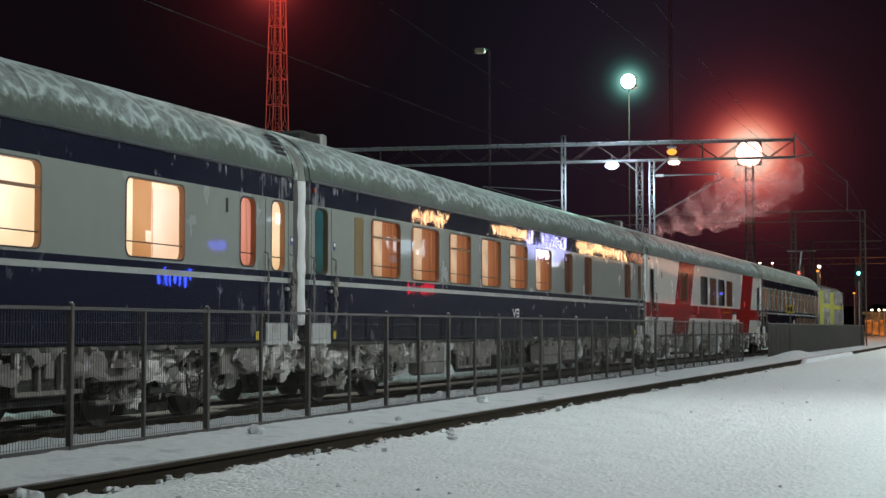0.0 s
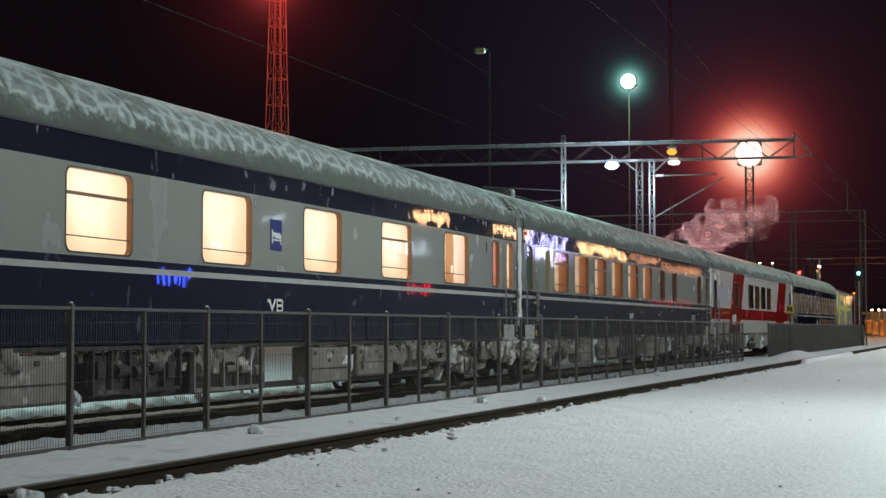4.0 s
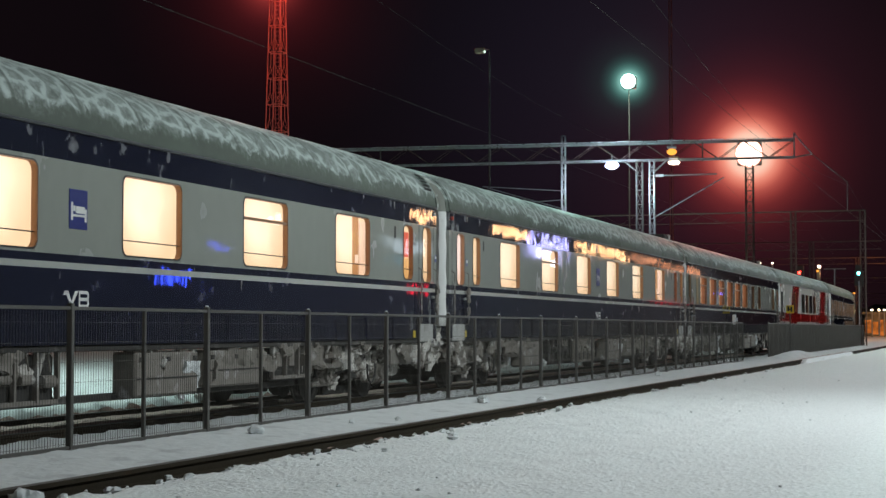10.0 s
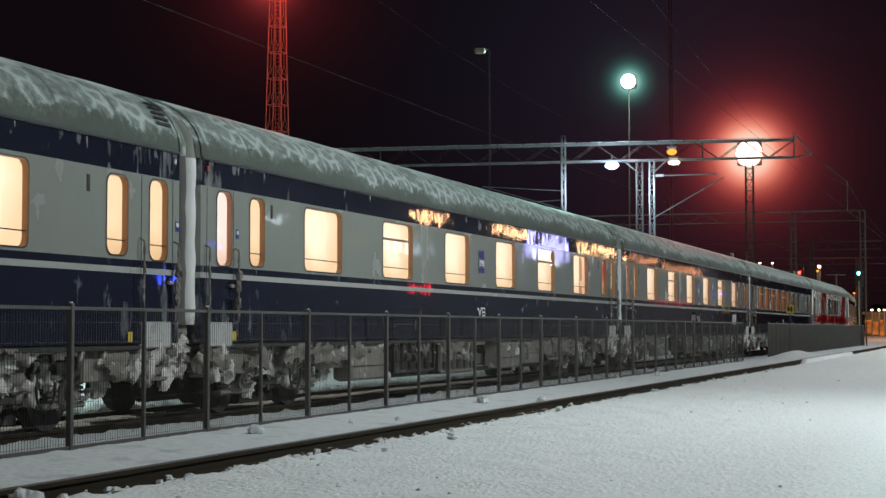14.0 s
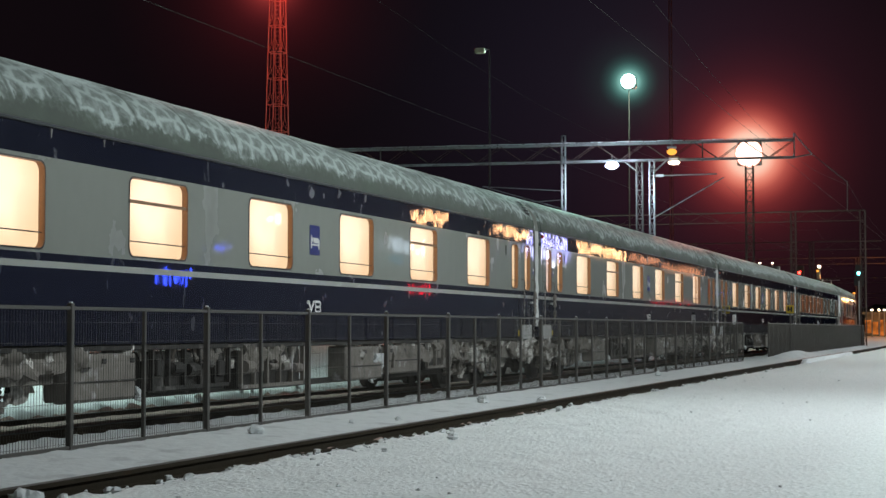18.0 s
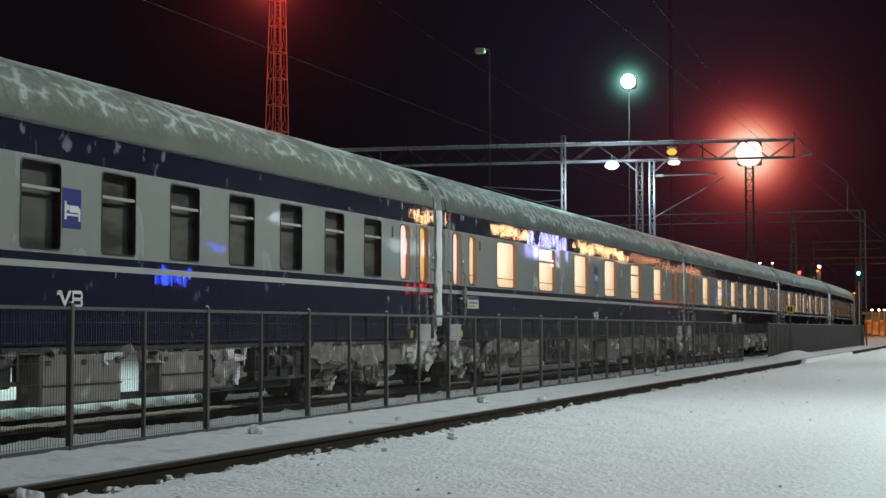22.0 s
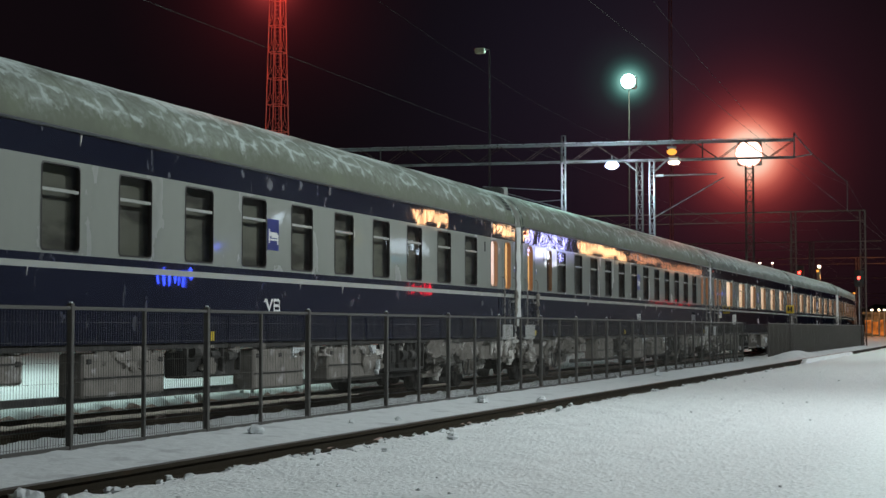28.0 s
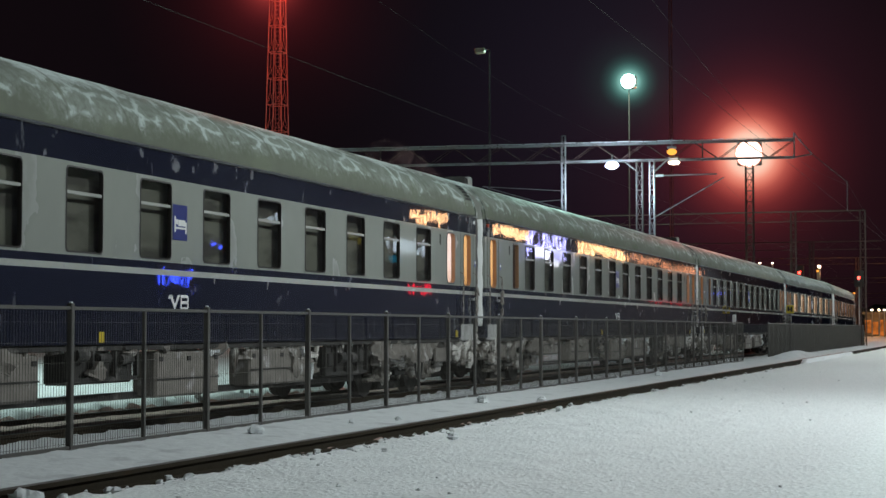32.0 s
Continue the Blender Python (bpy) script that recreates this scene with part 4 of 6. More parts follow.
GREEN_COVER = part("cover_flap", Shape().box(-0.22, -0.18, -0.3, 0.3, SIGNAL_P.z + 0.19, SIGNAL_P.z + 0.68), M_BLACK, SIGNAL)


def street_light(px, py, x, mat, r=0.22, label="distant yard lamp with a small bright head"):
    p = spot_at(px, py, x)
    h = holder("yard_lamp", label, "lamp", (p.x, p.y, 0), "distant yard lamps")
    part("pole", Shape().rod((0, 0, -0.3), (0, 0, p.z), 0.08, 6), M_STEEL, h)
    part("lens", Shape().lump(-0.1, 0, p.z, r, r * 1.2, r * 0.9, 0, 1, seg=10, rings=7), mat, h)


for px, py, x, mat, r in ((1345, 466, 190, G_WARM, 0.11), (1367, 466, 190, G_WARM, 0.11), (1450, 472, 180, G_WARM, 0.15), (1447, 480, 180, G_ORANGE, 0.13),
                          (1543, 549, 230, G_WARM, 0.15), (1556, 549, 235, G_WARM, 0.15), (1565, 549, 240, G_WARM, 0.12), (1512, 519, 220, G_ORANGE, 0.13)):
    street_light(px, py, x, mat, r)


def far_shed():
    x = 260.0
    y0, y1 = y_at(1640, x), y_at(1530, x)
    h = holder("station_shed", "low far shed with an amber-lit front in the yard", "building", (x, y0, 0))
    w = y1 - y0
    part("wall", Shape().box(0, 6, 0, w, -0.3, 3.4), M_CONCRETE, h)
    part("roof", Shape().box(-1.2, 6.4, -0.4, w + 0.4, 3.4, 3.7), M_CONCRETE, h)
    # the amber light on the front is put into glowing panes
    for i in range(9):
        a = w * (i + 0.04) / 9
        part("window", Shape().box(-0.06, 0.0, a, a + w / 9.8, 0.1 + 0.2 * (i % 3), 2.5 - 0.3 * (i % 2)), G_AMBERSHED, h, "lit amber window")
    lamp("shed_light", (x - 8, y0 + w * 0.35, 5.5), 5200, (1.0, 0.42, 0.14), 0.3)
    lamp("yard_amber_light", (x - 75, y_at(1545, x - 75), 8.0), 5200, (1.0, 0.38, 0.14), 0.3)


G_AMBERSHED = blind_glow("lit_amber_shed", (1.0, 0.32, 0.07), 0.75, 0.12)
far_shed()


def snow_crumbs():
    """Crumbs and ridges of snow thrown up along the rail and over the trodden surface."""
    rng = random.Random(21)
    s = Shape()
    for i in range(420):
        x = 11 + 45 * rng.random() ** 1.6
        y = RAIL0 - 0.12 - abs(rng.gauss(0, 0.16)) if i % 3 else rng.uniform(1.5, 7.0)
        r = (0.008 + 0.04 * rng.random() ** 3) * (1.0 if i % 3 else 0.5)
        s.lump(x, y, ground_z(x, y) + r * 0.3, r * rng.uniform(1, 2.2), r, r * 0.8, 0.6, i, seg=6, rings=4)
    for i in range(110):
        x = 11 + 50 * rng.random() ** 1.5
        y = rng.choice((9.95, 10.05, 13.5, 8.75)) + rng.gauss(0, 0.05)
        r = 0.012 + 0.05 * rng.random() ** 3
        s.lump(x, y, ground_z(x, y) + r * 0.2, r * rng.uniform(1, 3), r, r, 0.6, i, seg=6, rings=4)
    ob = thing("snow_crumbs", s, M_BANK, "loose crumbs of snow along the rails", "snow", smooth=True, kind="stuff")


snow_crumbs()


def assumed_ridge():
    """An assumed dark ridge of far trees, added to close the yard and cut the low sky glow."""
    rng = random.Random(8)
    s = Shape()
    x0 = 900.0
    n = 420
    pts = []
    for i in range(n + 1):
        y = -900 + 1900 * i / n
        z = 11 + 4 * noise.noise(Vector((i * 0.02, 0, 5))) + 3.5 * noise.noise(Vector((i * 0.31, 2, 0))) + rng.uniform(-1.5, 1.5)
        pts.append((y, z))
    for (ya, za), (yb, zb) in zip(pts, pts[1:]):
        s.face([(x0, ya, -3), (x0, yb, -3), (x0 + 4, yb, zb), (x0 + 4, ya, za)])
        s.face([(x0 + 4, ya, za), (x0 + 4, yb, zb), (x0 + 60, yb, zb - 4), (x0 + 60, ya, za - 4)])
    tagged(new("backdrop", s.data("backdrop", M_RIDGE)), "dark ridge assumed far behind the yard", "trees", kind="structure")


M_RIDGE = shade("assumed_far_trees", (0.012, 0.011, 0.010), 0.95, grain=0.4, grain_size=0.2, bump=0.0)
assumed_ridge()

# ---- train ----
M_GUTTER = shade("gutter_paint", (0.05, 0.055, 0.06), 0.3, grain=0.1)
BANDS = [1.03, 1.895, 1.97, 2.06, 3.135, 3.49]
BLUE_SET = [M_BLUE, M_STRIPE, M_GREY, M_BLUETOP]
BLUE_IDX = [0, 1, 0, 2, 3]
ROOF_TOP = 4.42


def outline(xa, xb, za, zb, r, n=5):
    pts = []
    for cx, cz, a0 in ((xb - r, zb - r, 0), (xa + r, zb - r, 90), (xa + r, za + r, 180), (xb - r, za + r, 270)):
        for i in range(n + 1):
            a = radians(a0 + 90 * i / n)
            pts.append((cx + r * math.cos(a), cz + r * math.sin(a)))
    return pts


def skin(s, x0, x1, y, holes, bands, idx):
    """A side sheet in painted bands, with rounded openings (xa, xb, za, zb, r)."""
    xs = sorted({x0, x1, *[h[0] for h in holes], *[h[1] for h in holes]})
    zs = sorted({*bands, *[h[2] for h in holes], *[h[3] for h in holes]})
    zs = [z for z in zs if bands[0] <= z <= bands[-1]]
    for xa, xb in zip(xs, xs[1:]):
        for za, zb in zip(zs, zs[1:]):
            xm, zm = (xa + xb) / 2, (za + zb) / 2
            if any(h[0] < xm < h[1] and h[2] < zm < h[3] for h in holes):
                continue
            k = idx[max(i for i in range(len(bands) - 1) if bands[i] <= zm)]
            s.face([(xa, y, za), (xb, y, za), (xb, y, zb), (xa, y, zb)], k)
    for xa, xb, za, zb, r in holes:
        o = outline(xa, xb, za, zb, r)
        n = len(o) // 4
        for q, corner in enumerate(((xb, zb), (xa, zb), (xa, za), (xb, za))):
            k = idx[max(i for i in range(len(bands) - 1) if bands[i] <= min(max(corner[1], bands[0]), bands[-1] - 1e-4))]
            arc = o[q * n:(q + 1) * n]
            for p0, p1 in zip(arc, arc[1:]):
                s.face([(corner[0], y, corner[1]), (p0[0], y, p0[1]), (p1[0], y, p1[1])], k)


def ring(s, o, y0, y1, wide):
    """A rounded rubber frame round an opening: front face and reveal."""
    cx, cz = sum(p[0] for p in o) / len(o), sum(p[1] for p in o) / len(o)
    big = [(x + math.copysign(wide, x - cx), z + math.copysign(wide, z - cz)) for x, z in o]
    n = len(o)
    for i in range(n):
        j = (i + 1) % n
        s.face([(big[i][0], y0, big[i][1]), (big[j][0], y0, big[j][1]), (o[j][0], y0 - 0.006, o[j][1]), (o[i][0], y0 - 0.006, o[i][1])])
        s.face([(o[i][0], y0 - 0.006, o[i][1]), (o[j][0], y0 - 0.006, o[j][1]), (o[j][0], y1, o[j][1]), (o[i][0], y1, o[i][1])], 1)


WIN = {}


def pane_data(o, mat):
    """One sheet of glass that faces outwards."""
    me = bpy.data.meshes.new("pane")
    me.from_pydata([(a, -HALF + 0.018, c) for a, c in o[::-1]], [], [tuple(range(len(o)))])
    me.materials.append(mat)
    me.update()
    if me.polygons[0].normal.y > 0:
        me.flip_normals()
    return me



def window(car, x, w, z0, z1, r, style, back, label="", name="window"):
    """style: plain, transom or narrow. back: the material behind the pane (a lit blind), or None for a dark compartment."""
    key = (round(w, 2), round(z0, 3), round(z1, 3), style, back.name if back else "none")
    if key not in WIN:
        o = outline(-w / 2, w / 2, z0, z1, r)
        f = Shape()
        ring(f, o, -HALF - 0.004, -HALF + (0.074 if back else 0.045), 0.020)
        bars = Shape()
        if style == "transom":
            zt = z1 - (z1 - z0) * 0.30
            bars.box(-w / 2 + 0.004, w / 2 - 0.004, -HALF + 0.0, -HALF + 0.03, zt - 0.021, zt + 0.021, 0, 0.006)
        low = Shape()
        if back is not None and style != "narrow" or back in (G_NARROW,):
            low.rod((-w / 2, -HALF + 0.034, z0 + (z1 - z0) * 0.19), (w / 2, -HALF + 0.034, z0 + (z1 - z0) * 0.185), 0.008, 5)
        b = Shape()
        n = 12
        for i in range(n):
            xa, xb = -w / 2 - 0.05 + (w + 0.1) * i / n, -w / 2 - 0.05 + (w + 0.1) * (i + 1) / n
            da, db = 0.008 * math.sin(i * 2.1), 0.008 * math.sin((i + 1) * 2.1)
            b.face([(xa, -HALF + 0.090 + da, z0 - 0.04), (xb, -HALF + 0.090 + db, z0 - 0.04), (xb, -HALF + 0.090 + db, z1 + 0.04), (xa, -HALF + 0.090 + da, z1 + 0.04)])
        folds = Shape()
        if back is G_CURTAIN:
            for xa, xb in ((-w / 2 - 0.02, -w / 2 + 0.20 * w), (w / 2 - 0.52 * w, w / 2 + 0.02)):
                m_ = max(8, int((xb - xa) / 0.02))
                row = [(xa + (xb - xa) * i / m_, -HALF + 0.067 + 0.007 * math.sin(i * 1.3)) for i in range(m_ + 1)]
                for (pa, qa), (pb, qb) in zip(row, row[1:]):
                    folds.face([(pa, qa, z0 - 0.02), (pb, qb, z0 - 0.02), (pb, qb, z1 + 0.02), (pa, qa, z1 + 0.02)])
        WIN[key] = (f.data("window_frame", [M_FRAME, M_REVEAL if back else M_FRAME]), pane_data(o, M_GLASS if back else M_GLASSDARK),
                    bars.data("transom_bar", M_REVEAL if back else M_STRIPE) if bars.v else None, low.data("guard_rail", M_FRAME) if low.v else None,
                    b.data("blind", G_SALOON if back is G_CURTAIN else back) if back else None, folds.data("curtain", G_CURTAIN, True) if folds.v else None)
    fr, pane, bar, low, bl, cloth = WIN[key]
    win = part(name, fr, None, car, label, at=(x, 0, 0))
    p = part("pane", pane, None, win)
    p.visible_shadow = False
    if bar:
        part("transom_bar", bar, None, win)
    if low:
        part("guard_rail", low, None, win)
    if bl:
        part("blind", bl, None, win)
    if cloth:
        part("curtain", cloth, None, win, "rust curtain drawn half across")
    return win


def roof_section(n=22, z0=BANDS[-1], grow=0.0):
    out = []
    for i in range(n + 1):
        a = math.pi * i / n
        out.append((-(HALF + 0.012 + grow) * math.copysign(abs(math.cos(a)) ** 0.86, math.cos(a)), z0 + (ROOF_TOP - z0 + grow) * math.sin(a) ** 0.88))
    return out


def roof_shape(x0, x1):
    s = Shape()
    sec = roof_section()
    n = len(sec)
    xs = [x0, x0 + 0.06, x0 + 0.2, x0 + 0.5] + list(np.arange(x0 + 1.0, x1 - 0.9, 0.8)) + [x1 - 0.5, x1 - 0.2, x1 - 0.06, x1]
    v = []
    for x in xs:
        e = min(x - x0, x1 - x)
        drop = 0.06 * (1 - min(1, e / 0.5)) ** 2
        for y, z in sec:
            k = (z - BANDS[-1]) / (ROOF_TOP - BANDS[-1])
            rib = 0.006 if (round((x - x0) / 0.8) % 2) else 0.0
            v.append((x, y * (1 - 0.02 * (1 - min(1, e / 0.3))), z - drop * k + rib * k))
    f = [(i * n + j, (i + 1) * n + j, (i + 1) * n + j + 1, i * n + j + 1) for i in range(len(xs) - 1) for j in range(n - 1)]
    s.mesh(v, f)
    return s


def build_bogie_meshes():
    """A two-axle bogie caked with snow; wheelbase 2.5 m."""
    out = {}
    fr = Shape()
    top = [(-1.78, 0.70), (-1.62, 0.80), (-0.75, 0.80), (-0.5, 0.70), (0.5, 0.70), (0.75, 0.80), (1.62, 0.80), (1.78, 0.70)]
    low = [(-1.78, 0.60), (-1.62, 0.62), (-0.85, 0.62), (-0.55, 0.44), (0.55, 0.44), (0.85, 0.62), (1.62, 0.62), (1.78, 0.60)]
    for sy in (-1, 1):
        ya, yb = sy * 1.0 - 0.075, sy * 1.0 + 0.075
        for k in range(7):
            a, b_, c_, d_ = low[k], low[k + 1], top[k + 1], top[k]
            for y in (ya, yb):
                fr.face([(q[0], y, q[1]) for q in (a, b_, c_, d_)])
            fr.face([(a[0], ya, a[1]), (b_[0], ya, b_[1]), (b_[0], yb, b_[1]), (a[0], yb, a[1])])
            fr.face([(d_[0], ya, d_[1]), (c_[0], ya, c_[1]), (c_[0], yb, c_[1]), (d_[0], yb, d_[1])])
        for k in (0, 7):
            fr.face([(low[k][0], ya, low[k][1]), (low[k][0], yb, low[k][1]), (top[k][0], yb, top[k][1]), (top[k][0], ya, top[k][1])])
        fr.box(-0.42, 0.42, sy * 1.09 - 0.05, sy * 1.09 + 0.05, 0.36, 0.46, 0, 0.02)
    fr.box(-0.3, 0.3, -0.95, 0.95, 0.55, 0.80, 0, 0.03)
    for sx in (-1, 1):
        fr.box(sx * 1.72 - 0.06, sx * 1.72 + 0.06, -1.0, 1.0, 0.58, 0.70, 0, 0.02)
    out["bogie_frame"] = fr.data("bogie_frame", M_DARK)
    ab = Shape().box(-0.17, 0.17, -1.17, -0.96, 0.30, 0.62, 0, 0.04).rod((0, -1.23, 0.46), (0, -1.1, 0.46), 0.13, 14).rod((0, -1.25, 0.46), (0, -1.22, 0.46), 0.05, 10)
    ab.box(-0.46, 0.46, -1.12, -0.98, 0.27, 0.34, 0, 0.02)
    for k in range(6):
        a = math.pi * k / 3
        ab.rod((0.095 * math.cos(a), -1.245, 0.46 + 0.095 * math.sin(a)), (0.095 * math.cos(a), -1.22, 0.46 + 0.095 * math.sin(a)), 0.014, 6)
    out["axle_box"] = ab.data("axle_box", M_CAKED)
    sp = Shape()
    sp.path([(0.095 * math.cos(i * 0.7), -1.06 + 0.095 * math.sin(i * 0.7), 0.345 + i * 0.0066) for i in range(46)], 0.021, 6)
    sp.rod((0, -1.06, 0.64), (0, -1.06, 0.67), 0.125, 12)
    out["spring"] = sp.data("spring", M_CAKED)
    dm = Shape().rod((0, -1.15, 0.42), (0.03, -1.15, 0.64), 0.032, 8).rod((0.03, -1.15, 0.60), (0.06, -1.15, 0.92), 0.045, 10)
    out["damper"] = dm.data("damper", M_DARK)
    br = Shape().box(-0.10, 0.10, -0.85, -0.70, 0.28, 0.66, 0, 0.03).rod((-0.3, -0.8, 0.34), (0.3, -0.8, 0.34), 0.025, 6).rod((0, -1.1, 0.36), (0.05, -1.05, 0.70), 0.022, 6)
    out["brake_block"] = br.data("brake_block", M_CAKED)
    cy = Shape().rod((-0.2, -1.13, 0.66), (0.2, -1.13, 0.66), 0.10, 14).rod((0.2, -1.13, 0.66), (0.46, -1.13, 0.60), 0.028, 8)
    out["brake_cylinder"] = cy.data("brake_cylinder", M_CAKED, True)
    tb = Shape().box(-0.62, 0.62, -0.86, -0.72, 0.10, 0.24, 0, 0.02).box(-0.62, 0.62, 0.72, 0.86, 0.10, 0.24, 0, 0.02)
    for x in (-0.5, 0.5):
        tb.box(x - 0.04, x + 0.04, -0.86, 0.86, 0.24, 0.5)
    tb.box(-0.45, 0.45, -0.5, 0.5, 0.30, 0.56, 0, 0.03)
    out["track_brake"] = tb.data("track_brake", M_DARK)
    pipe = Shape().path([(-1.7, -1.12, 0.86), (-0.9, -1.14, 0.87), (0.2, -1.13, 0.86), (1.7, -1.12, 0.87)], 0.02, 6)
    pipe.path([(0.62 + 0.2 * math.sin(a), -1.24, 0.52 - 0.24 * math.cos(a)) for a in [radians(-110 + 20 * k) for k in range(12)]], 0.018, 6)
    out["brake_hose"] = pipe.data("brake_hose", M_BLACK)
    sn = Shape()
    rng = random.Random(5)
    for i in range(34):
        x = rng.choice((-1.25, -1.25, 0.0, 1.25, 1.25, -0.6, 0.6)) + rng.gauss(0, 0.22)
        sn.lump(x, -1.10 + rng.uniform(-0.05, 0.10), rng.uniform(0.30, 0.86), rng.uniform(0.05, 0.19), rng.uniform(0.05, 0.12), rng.uniform(0.04, 0.15), 0.85, i, seg=10, rings=7)
    for i in range(16):
        x = rng.uniform(-1.7, 1.7)
        z = rng.uniform(0.58, 0.88)
        sn.rod((x, -1.12, z), (x + rng.uniform(-0.08, 0.08), -1.11, z - rng.uniform(0.12, 0.34)), rng.uniform(0.02, 0.05), 6, r1=0.008)
    out["snow_crust"] = sn.data("snow_crust", M_ICE, True)
    wh = Shape()
    for sy in (-1, 1):
        y = sy * 0.795
        wh.rod((0, y - 0.065, 0), (0, y + 0.065, 0), 0.46, 24)
        wh.rod((0, y - sy * 0.09, 0), (0, y - sy * 0.06, 0), 0.49, 24)
        wh.rod((0, y - 0.085, 0), (0, y + 0.085, 0), 0.16, 12)
        for k in range(5):
            a = 2 * math.pi * k / 5
            wh.rod((0.30 * math.cos(a), y - 0.075, 0.30 * math.sin(a)), (0.30 * math.cos(a), y + 0.075, 0.30 * math.sin(a)), 0.05, 8)
    for y in (-0.35, 0.35):
        wh.rod((0, y - 0.05, 0), (0, y + 0.05, 0), 0.33, 18)
    wh.rod((0, -1.1, 0), (0, 1.1, 0), 0.08, 10)
    out["wheelset"] = wh.data("wheelset", M_DARK)
    return out


def crust_sheet(x0, x1, y, z_top, z_low, seed, gaps=0.42, step=0.075, rows=7):
    """Snow caked on the gear: an uneven hanging sheet with a ragged lower edge and holes."""
    s = Shape()
    n = int((x1 - x0) / step)
    v, keep = [], []
    for i in range(n + 1):
        x = x0 + (x1 - x0) * i / n
        low = z_low + 0.30 * noise.noise(Vector((x * 0.9, seed, 0))) + 0.10 * noise.noise(Vector((x * 5.0, seed, 4)))
        for j in range(rows + 1):
            z = z_top + (low - z_top) * j / rows
            d = 0.12 * noise.noise(Vector((x * 1.6, z * 2.4, seed))) + 0.07 * noise.noise(Vector((x * 5, z * 6, seed + 3))) + 0.05 * noise.noise(Vector((x * 13, z * 14, seed + 7)))
            v.append((x + 0.02 * noise.noise(Vector((x * 9, z * 9, seed))), y + d, z))
            keep.append(noise.noise(Vector((x * 1.25, z * 1.9, seed + 9))))
    f = []
    for i in range(n):
        for j in range(rows):
            a = i * (rows + 1) + j
            q = (a, a + rows + 1, a + rows + 2, a + 1)
            if sum(keep[k] for k in q) / 4 < gaps - 0.12 * j / rows:
                f.append(q)
    n_v = len(v)
    v += [(x, y_ + 0.05, z) for x, y_, z in v]
    edges = collections.Counter(tuple(sorted((q[k], q[(k + 1) % 4]))) for q in f for k in range(4))
    back = [tuple(k + n_v for k in reversed(q)) for q in f]
    rim = [(a, b_, b_ + n_v, a + n_v) for (a, b_), c in edges.items() if c == 1]
    s.mesh(v, f + back + rim)
    return s


BOGIE = build_bogie_meshes()
BOGIE_APRON = crust_sheet(-2.15, 2.15, -1.20, 0.98, 0.48, 4.0, 0.02, 0.05, 10).data("snow_apron", M_ICE, True)


def bogie(car, x):
    b = part("bogie", BOGIE["bogie_frame"], None, car, "snow-caked two-axle bogie", at=(x, 0, 0))
    for sx in (-1.25, 1.25):
        part("axle_box", BOGIE["axle_box"], None, b, at=(sx, 0, 0))
        a = part("axle_box", BOGIE["axle_box"], None, b, at=(sx, 0, 0))
        a.rotation_euler = (0, 0, math.pi)
        part("wheelset", BOGIE["wheelset"], None, b, "dark steel wheelset", at=(sx, 0, 0.46))
        for d in (-0.28, 0.28):
            part("spring", BOGIE["spring"], None, b, at=(sx + d, 0, 0))
        part("brake_block", BOGIE["brake_block"], None, b, at=(sx - math.copysign(0.62, sx), 0, 0))
        part("damper", BOGIE["damper"], None, b, at=(sx + math.copysign(0.44, sx), 0, 0))
    part("brake_cylinder", BOGIE["brake_cylinder"], None, b)
    part("brake_hose", BOGIE["brake_hose"], None, b)
    part("track_brake", BOGIE["track_brake"], None, b)
    tagged(part("snow_crust", BOGIE["snow_crust"], None, b, "grey snow caked on the bogie side"), kind="stuff")
    sheet = part("snow_apron", BOGIE_APRON, None, b, "snow caked over the bogie frame")
    tagged(sheet, kind="stuff")
    return b


